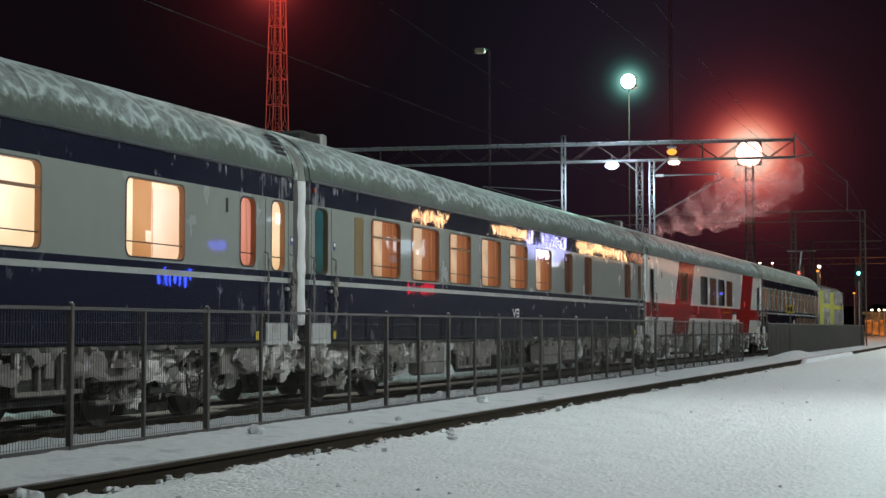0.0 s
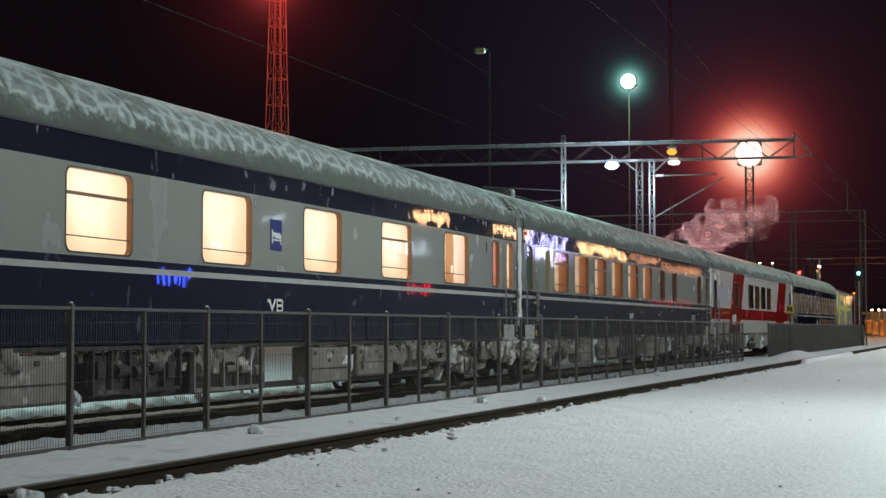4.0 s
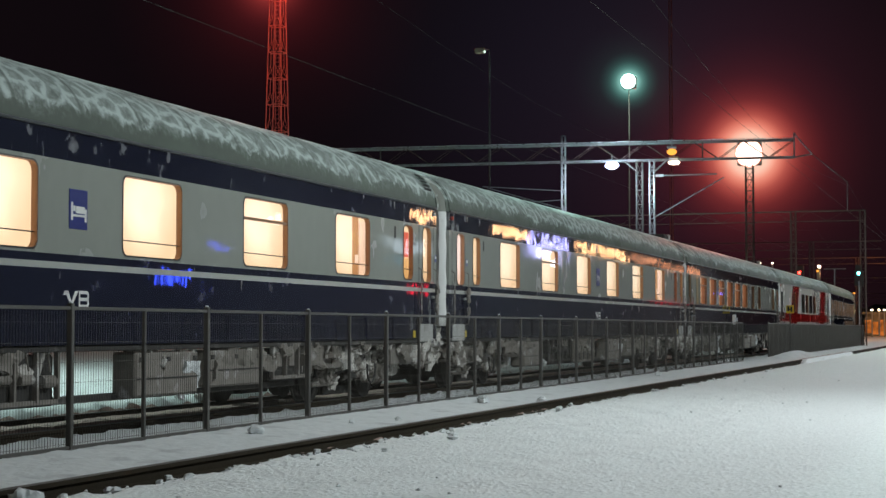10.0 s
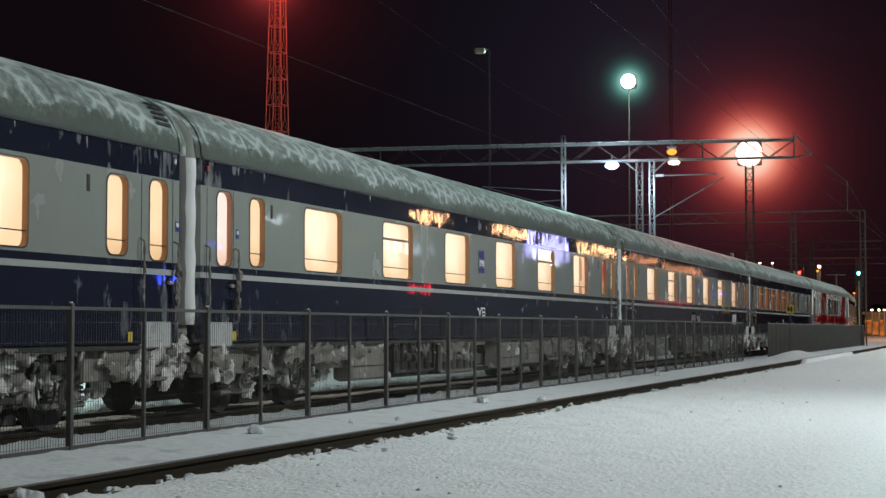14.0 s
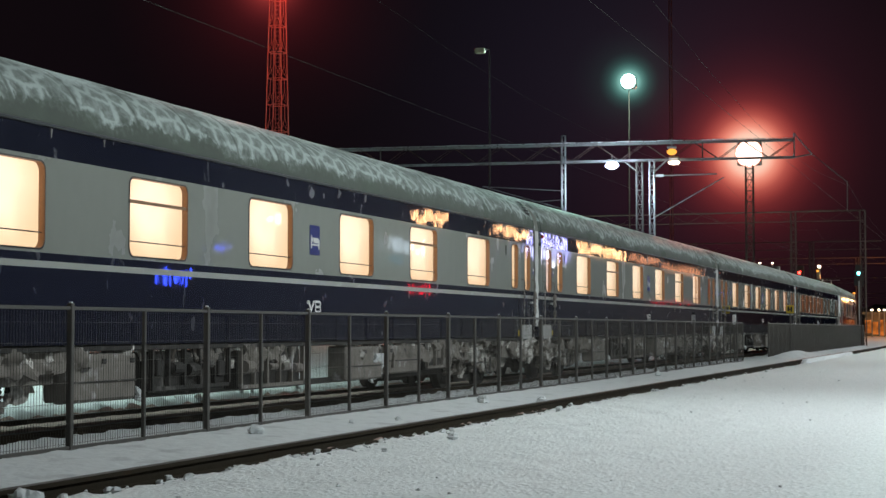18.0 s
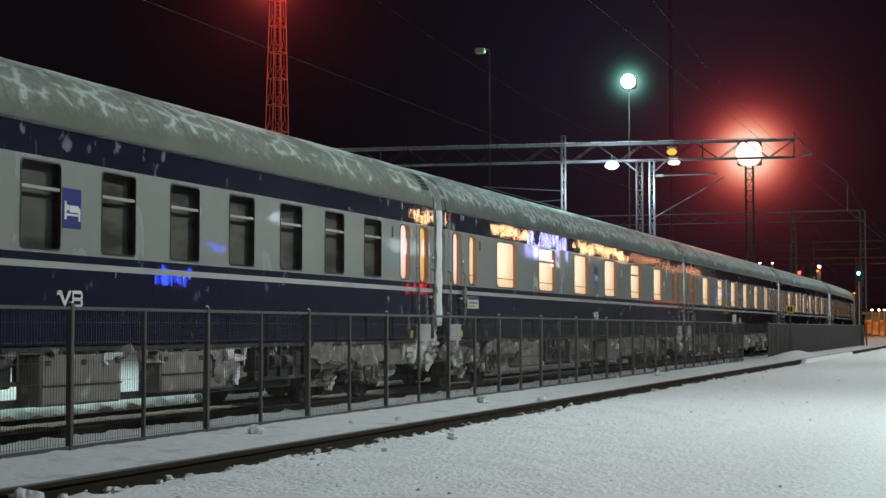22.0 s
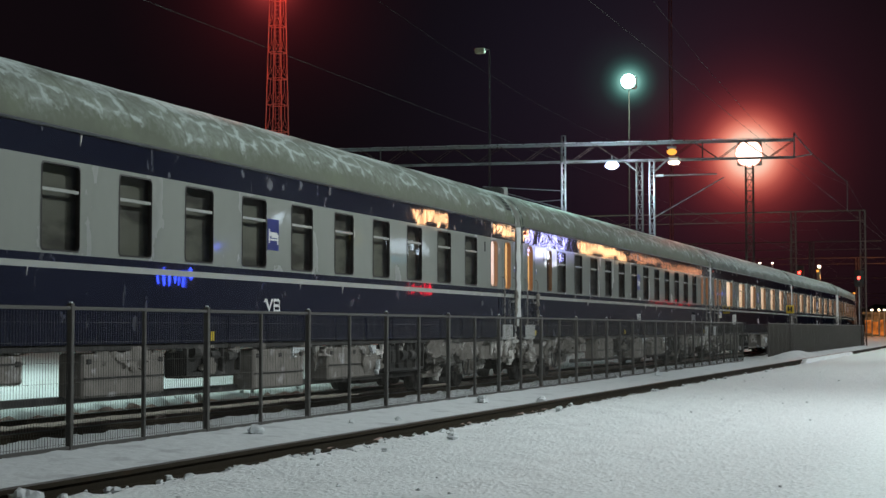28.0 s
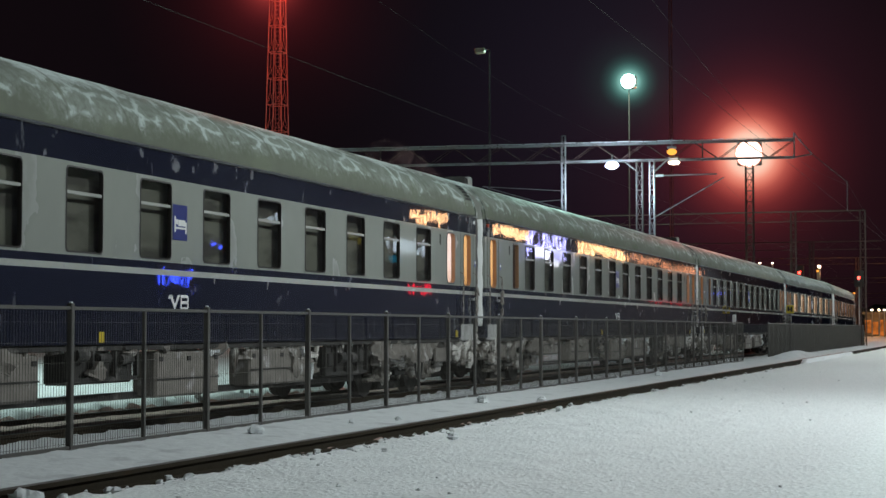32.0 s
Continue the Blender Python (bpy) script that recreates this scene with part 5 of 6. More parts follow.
def end_gear(car, sx):
    """Buffers, coupler, hoses and the rubber gangway at one end; sx is -1 or 1."""
    xe = sx * (CAR / 2 - 0.36)
    for sy in (-0.9, 0.9):
        s = Shape().rod((xe, sy, 1.06), (xe + sx * 0.26, sy, 1.06), 0.09, 10).rod((xe + sx * 0.26, sy, 1.06), (xe + sx * 0.31, sy, 1.06), 0.24, 16)
        part("buffer", s, M_CAKED, car)
    part("coupler", Shape().box(xe, xe + sx * 0.34, -0.12, 0.12, 0.92, 1.16, 0, 0.03), M_DARK, car)
    s = Shape()
    for k in range(3):
        y = -0.95 + k * 0.22
        s.path([(xe, y, 1.0), (xe + sx * 0.12, y, 0.72), (xe + sx * 0.22, y - 0.03, 0.55), (xe + sx * 0.34, y - 0.05, 0.60)], 0.035, 6)
    part("hose", s, M_TUBE, car, "frosted brake and heating hoses")
    s = Shape()
    for k in range(5):
        s.lump(xe + sx * (0.18 + 0.05 * math.sin(k * 4.0)), -HALF + 0.22 + 0.05 * math.sin(k * 2.2), 1.22 - 0.13 * k, 0.09 + 0.015 * k, 0.10, 0.11, 0.9, k + 3, seg=11, rings=8)
    tagged(part("snow_crust", s, M_ICE, car, "snow caked under the gangway", smooth=True), kind="stuff")
    g = Shape()
    r = 0.165
    y0 = -HALF + r + 0.01
    pts = [(y0, 1.27 + 0.22 * i) for i in range(11)]
    for i in range(1, 12):
        a = math.pi / 2 * i / 11
        pts.append((y0 * abs(math.cos(a)) ** 0.86, 3.48 + (ROOF_TOP - 3.48 - 0.20) * math.sin(a) ** 0.88))
    pts += [(-p[0], p[1]) for p in pts[-2::-1]]
    xm = sx * (CAR / 2 - 0.17)
    ringpts = []
    for q, (ya, za) in enumerate(pts):
        pa, pb = pts[max(0, q - 1)], pts[min(len(pts) - 1, q + 1)]
        t = Vector((0, pb[0] - pa[0], pb[1] - pa[1])).normalized()
        n = Vector((1, 0, 0)).cross(t)
        k = r * (1 + 0.06 * math.sin(q * 2.3 + sx))
        ringpts.append([Vector((xm, ya, za)) + (Vector((1, 0, 0)) * math.cos(2 * math.pi * i / 12) + n * math.sin(2 * math.pi * i / 12)) * k for i in range(12)])
    v = [p for row in ringpts for p in row]
    g.mesh(v, [(a * 12 + i, (a + 1) * 12 + i, (a + 1) * 12 + (i + 1) % 12, a * 12 + (i + 1) % 12) for a in range(len(pts) - 1) for i in range(12)])
    g.m = [2 if sum(g.v[i][2] for i in f) / len(f) > 3.46 else int(sx > 0) for f in g.f]
    part("gangway_tube", g, [M_TUBE, M_RUBBER, M_CROWN], car, "frosted rubber gangway tube" if sx < 0 else "rubber gangway tube in a dark, shaded colour", smooth=True)
    part("gangway_wall", Shape().box(xe, sx * (CAR / 2 - 0.02), -1.05, 1.05, 1.0, 3.55), M_BLACK, car)


def step_gear(car, x):
    """Door steps, grab rails and a yellow mark below a door."""
    s = Shape().box(x - 0.39, x + 0.39, -HALF - 0.014, -HALF + 0.20, 0.97, 1.31, 0, 0.02)
    part("step_panel", s, M_PANEL, car, "frosted grey step panel")
    s = Shape().box(x - 0.34, x + 0.34, -HALF + 0.06, -HALF + 0.34, 0.62, 0.96, 0, 0.02).box(x - 0.32, x + 0.32, -HALF - 0.0, -HALF + 0.3, 0.56, 0.61, 0, 0.01)
    part("door_step", s, M_CAKED, car, "snow-caked step box")
    s = Shape()
    for i in range(7):
        s.lump(x - 0.4 + 0.13 * i, -HALF + 0.10 + 0.05 * math.sin(i * 2.7), 0.74 + 0.16 * math.sin(i * 1.9 + x), 0.16, 0.1, 0.14, 0.8, i + int(x), seg=9, rings=6)
    tagged(part("snow_crust", s, M_ICE, car, "snow caked on the step", smooth=True), kind="stuff")
    for d in (-0.45, 0.45):
        s = Shape().path([(x + d, -HALF + 0.01, 1.28), (x + d, -HALF - 0.07, 1.32), (x + d, -HALF - 0.07, 2.3), (x + d, -HALF + 0.01, 2.34)], 0.011, 6)
        for k in range(5):
            big = 0.045 if d > 0 and k in (1, 2, 3) else 0.02
            s.lump(x + d + 0.4 * big * math.sin(k * 5.1), -HALF - 0.07, 1.4 + k * 0.19 + 0.05 * math.sin(k * 3.3 + x), big, big * 0.9, 0.05 + big, 0.8, k + int(x), seg=8, rings=6)
        part("grab_rail", s, M_CAKED, car, "frosted grab rail")


def plate(car, x, w):
    """A hinged entrance door, set slightly proud, with its dark joint."""
    gap = Shape()
    for d in (-w / 2, w / 2):
        gap.box(x + d - 0.004, x + d + 0.004, -HALF - 0.005, -HALF + 0.004, 1.33, 3.12)
    door = part("door", gap, M_JOINT, car, "entrance door with dark rubber joints")
    part("door_handle", Shape().box(x + w / 2 - 0.16, x + w / 2 - 0.06, -HALF - 0.06, -HALF - 0.008, 1.78, 1.83, 0, 0.01), M_ALU, door)
    part("plate_sign", Shape().box(x + w / 2 + 0.08, x + w / 2 + 0.17, -HALF - 0.006, -HALF - 0.001, 2.47, 2.60), M_SIGNBLUE, door)
    part("plate_mark", Shape().box(x + w / 2 + 0.09, x + w / 2 + 0.16, -HALF - 0.009, -HALF - 0.006, 2.53, 2.58), M_SIGNWHITE, door)


def pictogram(car, x):
    s = part("pictogram_sign", Shape().box(x - 0.2, x + 0.2, -HALF - 0.008, -HALF - 0.001, 2.36, 2.82, 0, 0.003), M_SIGNBLUE, car, "blue pictogram sign with white marks")
    ya, yb = -HALF - 0.012, -HALF - 0.009
    m = Shape().box(x - 0.165, x - 0.125, ya, yb, 2.46, 2.67).box(x + 0.135, x + 0.175, ya, yb, 2.45, 2.60)
    m.box(x - 0.125, x + 0.135, ya, yb, 2.505, 2.53).box(x - 0.06, x + 0.135, ya, yb, 2.545, 2.625).box(x - 0.118, x - 0.07, ya, yb, 2.565, 2.63)
    part("mark", m, M_SIGNWHITE, s, "white bed shape")


def emblem(car, x):
    """Two pale shapes on the lower side: a broad chevron and three bars with rounded ends."""
    y = -HALF - 0.006
    s = Shape()
    s.face([(x - 0.28, y, 1.65), (x - 0.20, y, 1.65), (x - 0.13, y, 1.53), (x - 0.13, y, 1.46)])
    s.face([(x - 0.13, y, 1.46), (x - 0.13, y, 1.53), (x - 0.05, y, 1.65), (x + 0.02, y, 1.65)])
    s.face([(x - 0.28, y, 1.65), (x - 0.31, y, 1.60), (x - 0.23, y, 1.60), (x - 0.20, y, 1.65)])
    part("emblem", s, M_SIGNWHITE, car, "pale chevron mark")
    s = Shape()
    for zc in (1.635, 1.555, 1.475):
        s.face([(x + 0.03, y, zc - 0.019), (x + 0.20, y, zc - 0.019), (x + 0.20, y, zc + 0.019), (x + 0.03, y, zc + 0.019)])
    for za, zb in ((1.494, 1.536), (1.574, 1.616)):
        s.face([(x + 0.03, y, za), (x + 0.06, y, za), (x + 0.06, y, zb), (x + 0.03, y, zb)])
    for zc in (1.595, 1.515):
        for k in range(8):
            a, b_ = -math.pi / 2 + math.pi * k / 8, -math.pi / 2 + math.pi * (k + 1) / 8
            s.face([(x + 0.20 + r_ * math.cos(t_), y, zc + r_ * math.sin(t_)) for r_, t_ in ((0.021, a), (0.059, a), (0.059, b_), (0.021, b_))])
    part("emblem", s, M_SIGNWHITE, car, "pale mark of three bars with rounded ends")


def underframe(car, boxes, seed):
    rng = random.Random(seed)
    part("sole_bar", Shape().box(-CAR / 2 + 0.4, CAR / 2 - 0.4, -HALF + 0.03, HALF - 0.03, 0.95, 1.02, 0, 0.01), M_DARK, car)
    for xa, xb, za, kind in boxes:
        mat = (M_CAKED, M_DARK, M_ICE, M_GREY)[kind]
        part("equipment_box", Shape().box(xa, xb, -HALF + 0.06 + 0.05 * (kind == 1), -HALF + 0.40, za - 0.06, 0.925, 0, 0.03), mat, car, ("", "dark underfloor box", "snow-covered underfloor box", "pale underfloor box")[kind])
        if kind == 1:
            s, yr = Shape(), -HALF + 0.07
            n = max(3, int((xb - xa) / 0.42))
            for i in range(n + 1):
                x = xa + (xb - xa) * i / n
                s.box(x - 0.022, x + 0.022, yr - 0.03, yr + 0.03, za + 0.02 * (i % 2), 0.97)
                if i < n:
                    xm = x + (xb - xa) / n * 0.5
                    zc = za + 0.2 + 0.1 * rng.random()
                    if rng.random() < 0.6:
                        s.rod((xm - 0.13, yr, zc), (xm + 0.13, yr, zc), rng.uniform(0.05, 0.10), 10)
                    else:
                        s.box(xm - 0.1, xm + 0.1, yr - 0.02, yr + 0.05, zc - 0.1, zc + 0.12, 0, 0.015)
                    s.path([(xm, yr - 0.01, 0.95), (xm + 0.05, yr - 0.02, zc + 0.1)], 0.012, 5)
            s.box(xa, xb, yr - 0.02, yr + 0.02, za - 0.03, za + 0.02)
            part("equipment_rack", s, M_DARK if len(s.v) % 3 else M_CAKED, car, "frosted rack of pipes and small tanks")
        else:
            s = Shape()
            for x in (xa + 0.12, (xa + xb) / 2, xb - 0.12):
                s.box(x - 0.05, x + 0.05, -HALF + 0.045, -HALF + 0.058, 0.80, 0.86, 0, 0.004)
            s.box(xa + 0.02, xb - 0.02, -HALF + 0.048, -HALF + 0.058, za + 0.16, za + 0.18)
            part("box_latch", s, M_DARK, car)
            if rng.random() < 0.8:
                tagged(part("snow_crust", crust_sheet(xb - 0.45, xb + 0.02, -HALF + 0.03, 0.93, za - 0.02, seed + xa, 0.10, 0.04, 10), M_BANK, car, "white snow packed on the box", smooth=True), kind="stuff")
    for xa, xb in ((-11.85, -10.75), (-8.45, -7.35), (7.35, 8.45), (10.75, 11.85)):
        part("skirt_panel", Shape().box(xa, xb, -HALF + 0.16, -HALF + 0.20, 0.58, 0.955, 0, 0.012).box(xa + 0.02, xa + 0.06, -HALF + 0.15, -HALF + 0.165, 0.60, 0.94).box(xb - 0.06, xb - 0.02, -HALF + 0.15, -HALF + 0.165, 0.60, 0.94), M_CAKED, car, "frosted grey-brown skirt panel")
    for k_, (xa, xb) in enumerate(((-12.6, -6.9), (-5.0, -2.0), (-1.5, 7.4), (7.0, 12.6)) if boxes is DAY_BOXES else ((-12.6, -7.0), (-7.4, -0.6), (1.6, 7.4), (7.0, 12.6))):
        tagged(part("snow_apron", crust_sheet(xa, xb, -HALF + 0.05, 1.0, 0.66, seed + k_ * 3.7, -0.04, 0.055, 9), M_CAKED, car, "grey snow caked along the sill", smooth=True), kind="stuff")
    s = Shape()
    for i in range(46):
        x = rng.uniform(-CAR / 2 + 0.7, CAR / 2 - 0.7)
        z = rng.uniform(0.72, 1.0) if not (-6.9 < x < -5.0 or -0.5 < x < 1.6) else rng.uniform(0.93, 1.0)
        s.lump(x, -HALF + 0.12 + rng.uniform(0, 0.15), z, rng.uniform(0.08, 0.35), rng.uniform(0.06, 0.13), rng.uniform(0.05, 0.14), 0.8, i + seed, seg=9, rings=6)
    for i in range(30):
        x = rng.uniform(-CAR / 2 + 0.7, CAR / 2 - 0.7)
        if -6.9 < x < -5.0 or -0.5 < x < 1.6:
            continue
        s.rod((x, -HALF + 0.1, 0.96), (x + rng.uniform(-0.06, 0.06), -HALF + 0.12, rng.uniform(0.5, 0.8)), 0.05, 6, r1=0.01)
    tagged(part("snow_crust", s, M_ICE, car, "grey snow and icicles under the floor", smooth=True), kind="stuff")
    part("truss_beam", Shape().box(-6.9, 6.9, -HALF + 0.32, -HALF + 0.44, 0.33, 0.42, 0, 0.015), M_DARK, car)


def roof_bits(car, x_vent, unit, long_unit):
    v = part("roof_vent", Shape().box(x_vent - 0.2, x_vent + 0.2, -1.40, -1.05, 3.80, 3.83), M_BLACK, car)
    for i in range(5):
        s = Shape()
        a0 = 0.30 + i * 0.085
        pts = []
        for a in (a0, a0 + 0.045):
            pts.append((-(HALF + 0.03) * abs(math.cos(a)) ** 0.86, BANDS[-1] + (ROOF_TOP - BANDS[-1] + 0.02) * math.sin(a) ** 0.88))
        xa, xb = x_vent - 0.2 + i * 0.015, x_vent + 0.2
        s.face([(xa, *pts[0]), (xb, *pts[0]), (xb, *pts[1]), (xa, *pts[1])])
        s.face([(xa, pts[0][0] + 0.03, pts[0][1]), (xb, pts[0][0] + 0.03, pts[0][1]), (xb, *pts[0]), (xa, *pts[0])])
        part("vent_slat", s, M_BLACK, v)
    if unit is not None:
        u = part("roof_unit", Shape().box(unit - (0.5 if long_unit else 0.05), unit + 0.3, -0.25, 0.25, 4.33, 4.66, 0, 0.05), M_DARK, car, "boxy roof ventilator with frost")
        part("unit_cover", Shape().box(unit + 0.3, unit + 0.55, -0.27, 0.27, 4.36, 4.68, 0, 0.03), M_ALU, u)
    s = Shape().box(-CAR / 2 + 0.36, CAR / 2 - 0.36, -HALF - 0.03, -HALF + 0.01, 3.475, 3.51, 0, 0.006)
    part("gutter", s, M_GUTTER, car, "thin rain gutter")


def small_marks(car, mid):
    """Yellow lifting marks on the sill and dark slots above the end windows."""
    for x in ((-11.82, 11.6) + ((-2.06,) if mid else ())):
        part("lifting_mark", Shape().box(x - 0.06, x + 0.06, -HALF - 0.007, -HALF - 0.001, 1.05, 1.18, 0, 0.002), M_YELLOW, car, "small yellow lifting mark")
    for sx in ((-11.05 if mid else -10.58), 10.58):
        part("vent_slot", Shape().box(sx - 0.035, sx + 0.035, -HALF - 0.006, -HALF - 0.001, 2.82, 3.02), M_DARK, car)
    rng = random.Random(int(mid) + 3)
    for i in range(7):
        x = rng.uniform(-12.5, 12.5)
        w, h_ = rng.uniform(0.008, 0.016), rng.uniform(0.05, 0.16)
        z = rng.choice((1.89, 3.46))
        s = Shape()
        s.rod((x, -HALF - 0.006, z), (x + rng.uniform(-0.02, 0.02), -HALF - 0.004, z - h_), w, 5, r1=0.003)
        part("icicle", s, M_ICE, car)


def coach(name, label, windows, boxes, seed, pict=True, unit=None, doors=(), scheme=None, vent=12.5):
    """windows: (x, width, z0, z1, radius, style, back). x is measured from the coach's middle, towards the train's head."""
    bands, idx, mats = scheme or (BANDS, BLUE_IDX, BLUE_SET)
    car = holder(name, label, "railway carriage", group="carriages of the train")
    x0, x1 = -CAR / 2 + 0.34, CAR / 2 - 0.34
    holes = [(w[0] - w[1] / 2, w[0] + w[1] / 2, w[2], w[3], w[4]) for w in windows]
    s = Shape()
    skin(s, x0, x1, -HALF, holes, bands, idx)
    skin(s, x0, x1, HALF, [], bands, idx)
    for xe in (x0, x1):
        for za, zb, k in zip(bands, bands[1:], idx):
            s.face([(xe, -HALF, za), (xe, HALF, za), (xe, HALF, zb), (xe, -HALF, zb)], k)
        s.face([(xe, y, z) for y, z in roof_section()], len(mats))
    s.face([(x0, -HALF, bands[0]), (x1, -HALF, bands[0]), (x1, HALF, bands[0]), (x0, HALF, bands[0])], 0)
    part("body_shell", s, [*mats, M_ROOF], car)
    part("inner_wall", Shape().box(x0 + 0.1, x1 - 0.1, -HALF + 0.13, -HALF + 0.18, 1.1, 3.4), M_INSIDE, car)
    part("roof", roof_shape(x0 - 0.12, x1 + 0.12), M_ROOFDAY if boxes is DAY_BOXES and scheme is None else M_ROOF, car, "curved grey-green roof streaked with frost", smooth=True)
    for w in windows:
        window(car, *w)
    for d in doors:
        plate(car, d, 0.82)
        step_gear(car, d)
    bogie(car, -9.6)
    bogie(car, 9.6)
    for sx in (-1, 1):
        end_gear(car, sx)
        part("marker_light", Shape().box(sx * (x1 - 0.16) - 0.02, sx * (x1 - 0.16) + 0.02, -HALF - 0.035, -HALF + 0.0, 3.33, 3.40, 0, 0.008), M_SIGNWHITE if sx > 0 else G_REDLAMPDIM, car)
    underframe(car, boxes, seed)
    roof_bits(car, vent, unit, name != "passenger_coach")
    small_marks(car, name == "passenger_coach")
    if pict:
        pictogram(car, -0.1)
        emblem(car, -0.1)
    return car


G_REDLAMPDIM = shade("red_reflector", (0.45, 0.05, 0.02), 0.3)


Z0, Z1 = 2.11, 3.07
BIG = [(-8.60, "plain"), (-5.16, "transom"), (-1.73, "plain"), (1.70, "plain"), (5.11, "transom"), (8.55, "plain")]


def sleeper_windows():
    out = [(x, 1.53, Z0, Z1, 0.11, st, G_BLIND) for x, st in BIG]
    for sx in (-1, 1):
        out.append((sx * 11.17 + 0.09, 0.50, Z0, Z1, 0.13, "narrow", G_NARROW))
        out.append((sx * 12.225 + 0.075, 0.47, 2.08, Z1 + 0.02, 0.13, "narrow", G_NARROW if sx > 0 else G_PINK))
    return out


def day_windows(tail_dark, lit):
    out = []
    for i in range(12):
        x = 9.61 - i * 1.726
        out.append((x, 0.80, Z0, Z1, 0.06, "transom", lit))
    out.append((12.27, 0.47, 2.08, Z1 + 0.02, 0.12, "narrow", G_AMBER))
    out.append((11.23, 0.50, Z0, Z1, 0.12, "narrow", G_PINK))
    out.append((-12.3, 0.45, 2.08, Z1 + 0.02, 0.12, "narrow", G_AMBER))
    if not tail_dark:
        out.append((-11.21, 0.50, Z0, Z1, 0.12, "narrow", G_PINK))
    else:
        out.append((-10.56, 0.44, Z0, Z1, 0.05, "narrow", G_RUST))
    return out


SLEEPER_BOXES = [(-7.2, -5.6, 0.42, 0), (-5.2, -3.0, 0.46, 1), (-2.6, -0.4, 0.40, 1), (1.4, 3.1, 0.42, 0), (3.4, 5.1, 0.48, 0), (5.5, 6.9, 0.5, 1)]
DAY_BOXES = [(-8.3, -6.55, 0.66, 0), (-5.3, -3.3, 0.46, 0), (-2.7, -1.1, 0.62, 1), (-0.6, 1.2, 0.40, 0), (2.2, 4.4, 0.46, 0), (5.0, 6.8, 0.5, 1)]
SLEEPER_LABEL = "navy and grey sleeping car, lit cream blinds, frosted roof"
DAY_LABEL = "navy and grey coach with dark small windows and a frosted roof"

car_a = coach("sleeping_car", SLEEPER_LABEL, sleeper_windows(), SLEEPER_BOXES, 11, doors=(-12.27, 12.27))
car_z1 = copy_thing(car_a, pose(0, 0, 0))
car_z2 = copy_thing(car_a, pose(0, 0, 0))
for win_ in car_a.children:
    if win_.name.startswith("window") and 11.0 < win_.location.x < 11.6:
        for bit in win_.children:
            if bit.name.startswith("blind"):
                bit.data = bit.data.copy()
                bit.data.materials.clear()
                bit.data.materials.append(G_REDCURTAIN)


def cabin_strips(car, xa, xb, xc):
    """Glowing strips before the last compartment's blind stand in for its lit cabin wall, shelf and pale door."""
    y = -HALF + 0.077
    for win in car.children:
        if win.name.startswith("window") and 8.4 < win.location.x < 8.7:
            part("cabin_wall", Shape().box(xa, xb, y, y + 0.003, Z0 - 0.03, Z1 + 0.03), G_WOOD, win, "glowing brown strip for the lit cabin wall")
            part("cabin_door", Shape().box(xb, xc, y - 0.001, y + 0.003, Z0 - 0.03, Z1 - 0.05, 0, 0.001), G_PALE, win, "pale glowing strip for the lit cabin door")
            part("door_edge", Shape().box(xb + 0.012, xb + 0.026, y - 0.006, y - 0.001, Z0 + 0.02, Z1 - 0.09), G_WOOD, win)
            part("cabin_shelf", Shape().box(xb - 0.15, xb - 0.02, y - 0.008, y - 0.001, Z0 + 0.20, Z0 + 0.34), G_PALE, win)


cabin_strips(car_a, -0.46, 0.02, 0.82)
cabin_strips(car_z1, 0.17, 0.44, 0.82)
for win_ in car_z1.children:
    if win_.name.startswith("window") and 11.0 < win_.location.x < 11.6:
        part("red_cloth", Shape().box(-0.10, 0.24, -HALF + 0.073, -HALF + 0.077, Z0 + 0.40, Z1 - 0.11, 0, 0.002), G_REDCLOTH, win_, "red cloth hung behind the pane")
        part("lower_panel", Shape().box(-0.26, 0.26, -HALF + 0.075, -HALF + 0.079, Z0 - 0.03, Z0 + 0.38), G_AMBER, win_)
tagged(car_z2, "navy and grey sleeping car with lit blinds and a destination board")
b = part("destination_board", Shape().box(-11.47, -10.73, -HALF - 0.02, -HALF - 0.004, 1.62, 1.86, 0, 0.005), M_CREAMP, car_z2, "cream destination board with dark lines")
part("board_line", Shape().box(-11.45, -10.75, -HALF - 0.024, -HALF - 0.021, 1.80, 1.85).box(-11.4, -10.85, -HALF - 0.024, -HALF - 0.021, 1.72, 1.75).box(-11.4, -11.0, -HALF - 0.024, -HALF - 0.021, 1.66, 1.68), M_SIGNBLUE, b)
car_z3 = coach("passenger_coach", DAY_LABEL, day_windows(True, None), DAY_BOXES, 23, unit=-10.2, doors=(-12.3, 12.27))
car_z4 = copy_thing(car_z3, pose(0, 0, 0))
car_z5 = copy_thing(car_z3, pose(0, 0, 0))


def restaurant_windows():
    out = []
    mid = -CAR / 2
    for a, b_, st, back in ((3.03, 4.46, "transom", G_CURTAIN), (5.08, 6.64, "plain", G_CURTAIN), (7.28, 8.67, "transom", G_CURTAIN), (9.39, 10.83, "plain", G_CURTAIN),
                            (11.5, 12.96, "transom", G_CURTAIN), (13.65, 15.1, "plain", G_CURTAIN), (16.4, 17.2, "narrow", G_DIM), (18.5, 19.3, "narrow", G_DIM), (23.4, 24.2, "narrow", G_DIM)):
        out.append((mid + (a + b_) / 2, b_ - a, Z0, Z1, 0.11, st, back))
    out.append((mid + 0.82, 0.5, 2.08, Z1 + 0.02, 0.12, "narrow", G_TEAL))
    out.append((mid + 25.5, 0.45, 2.08, Z1 + 0.02, 0.12, "narrow", G_DIM))
    return out


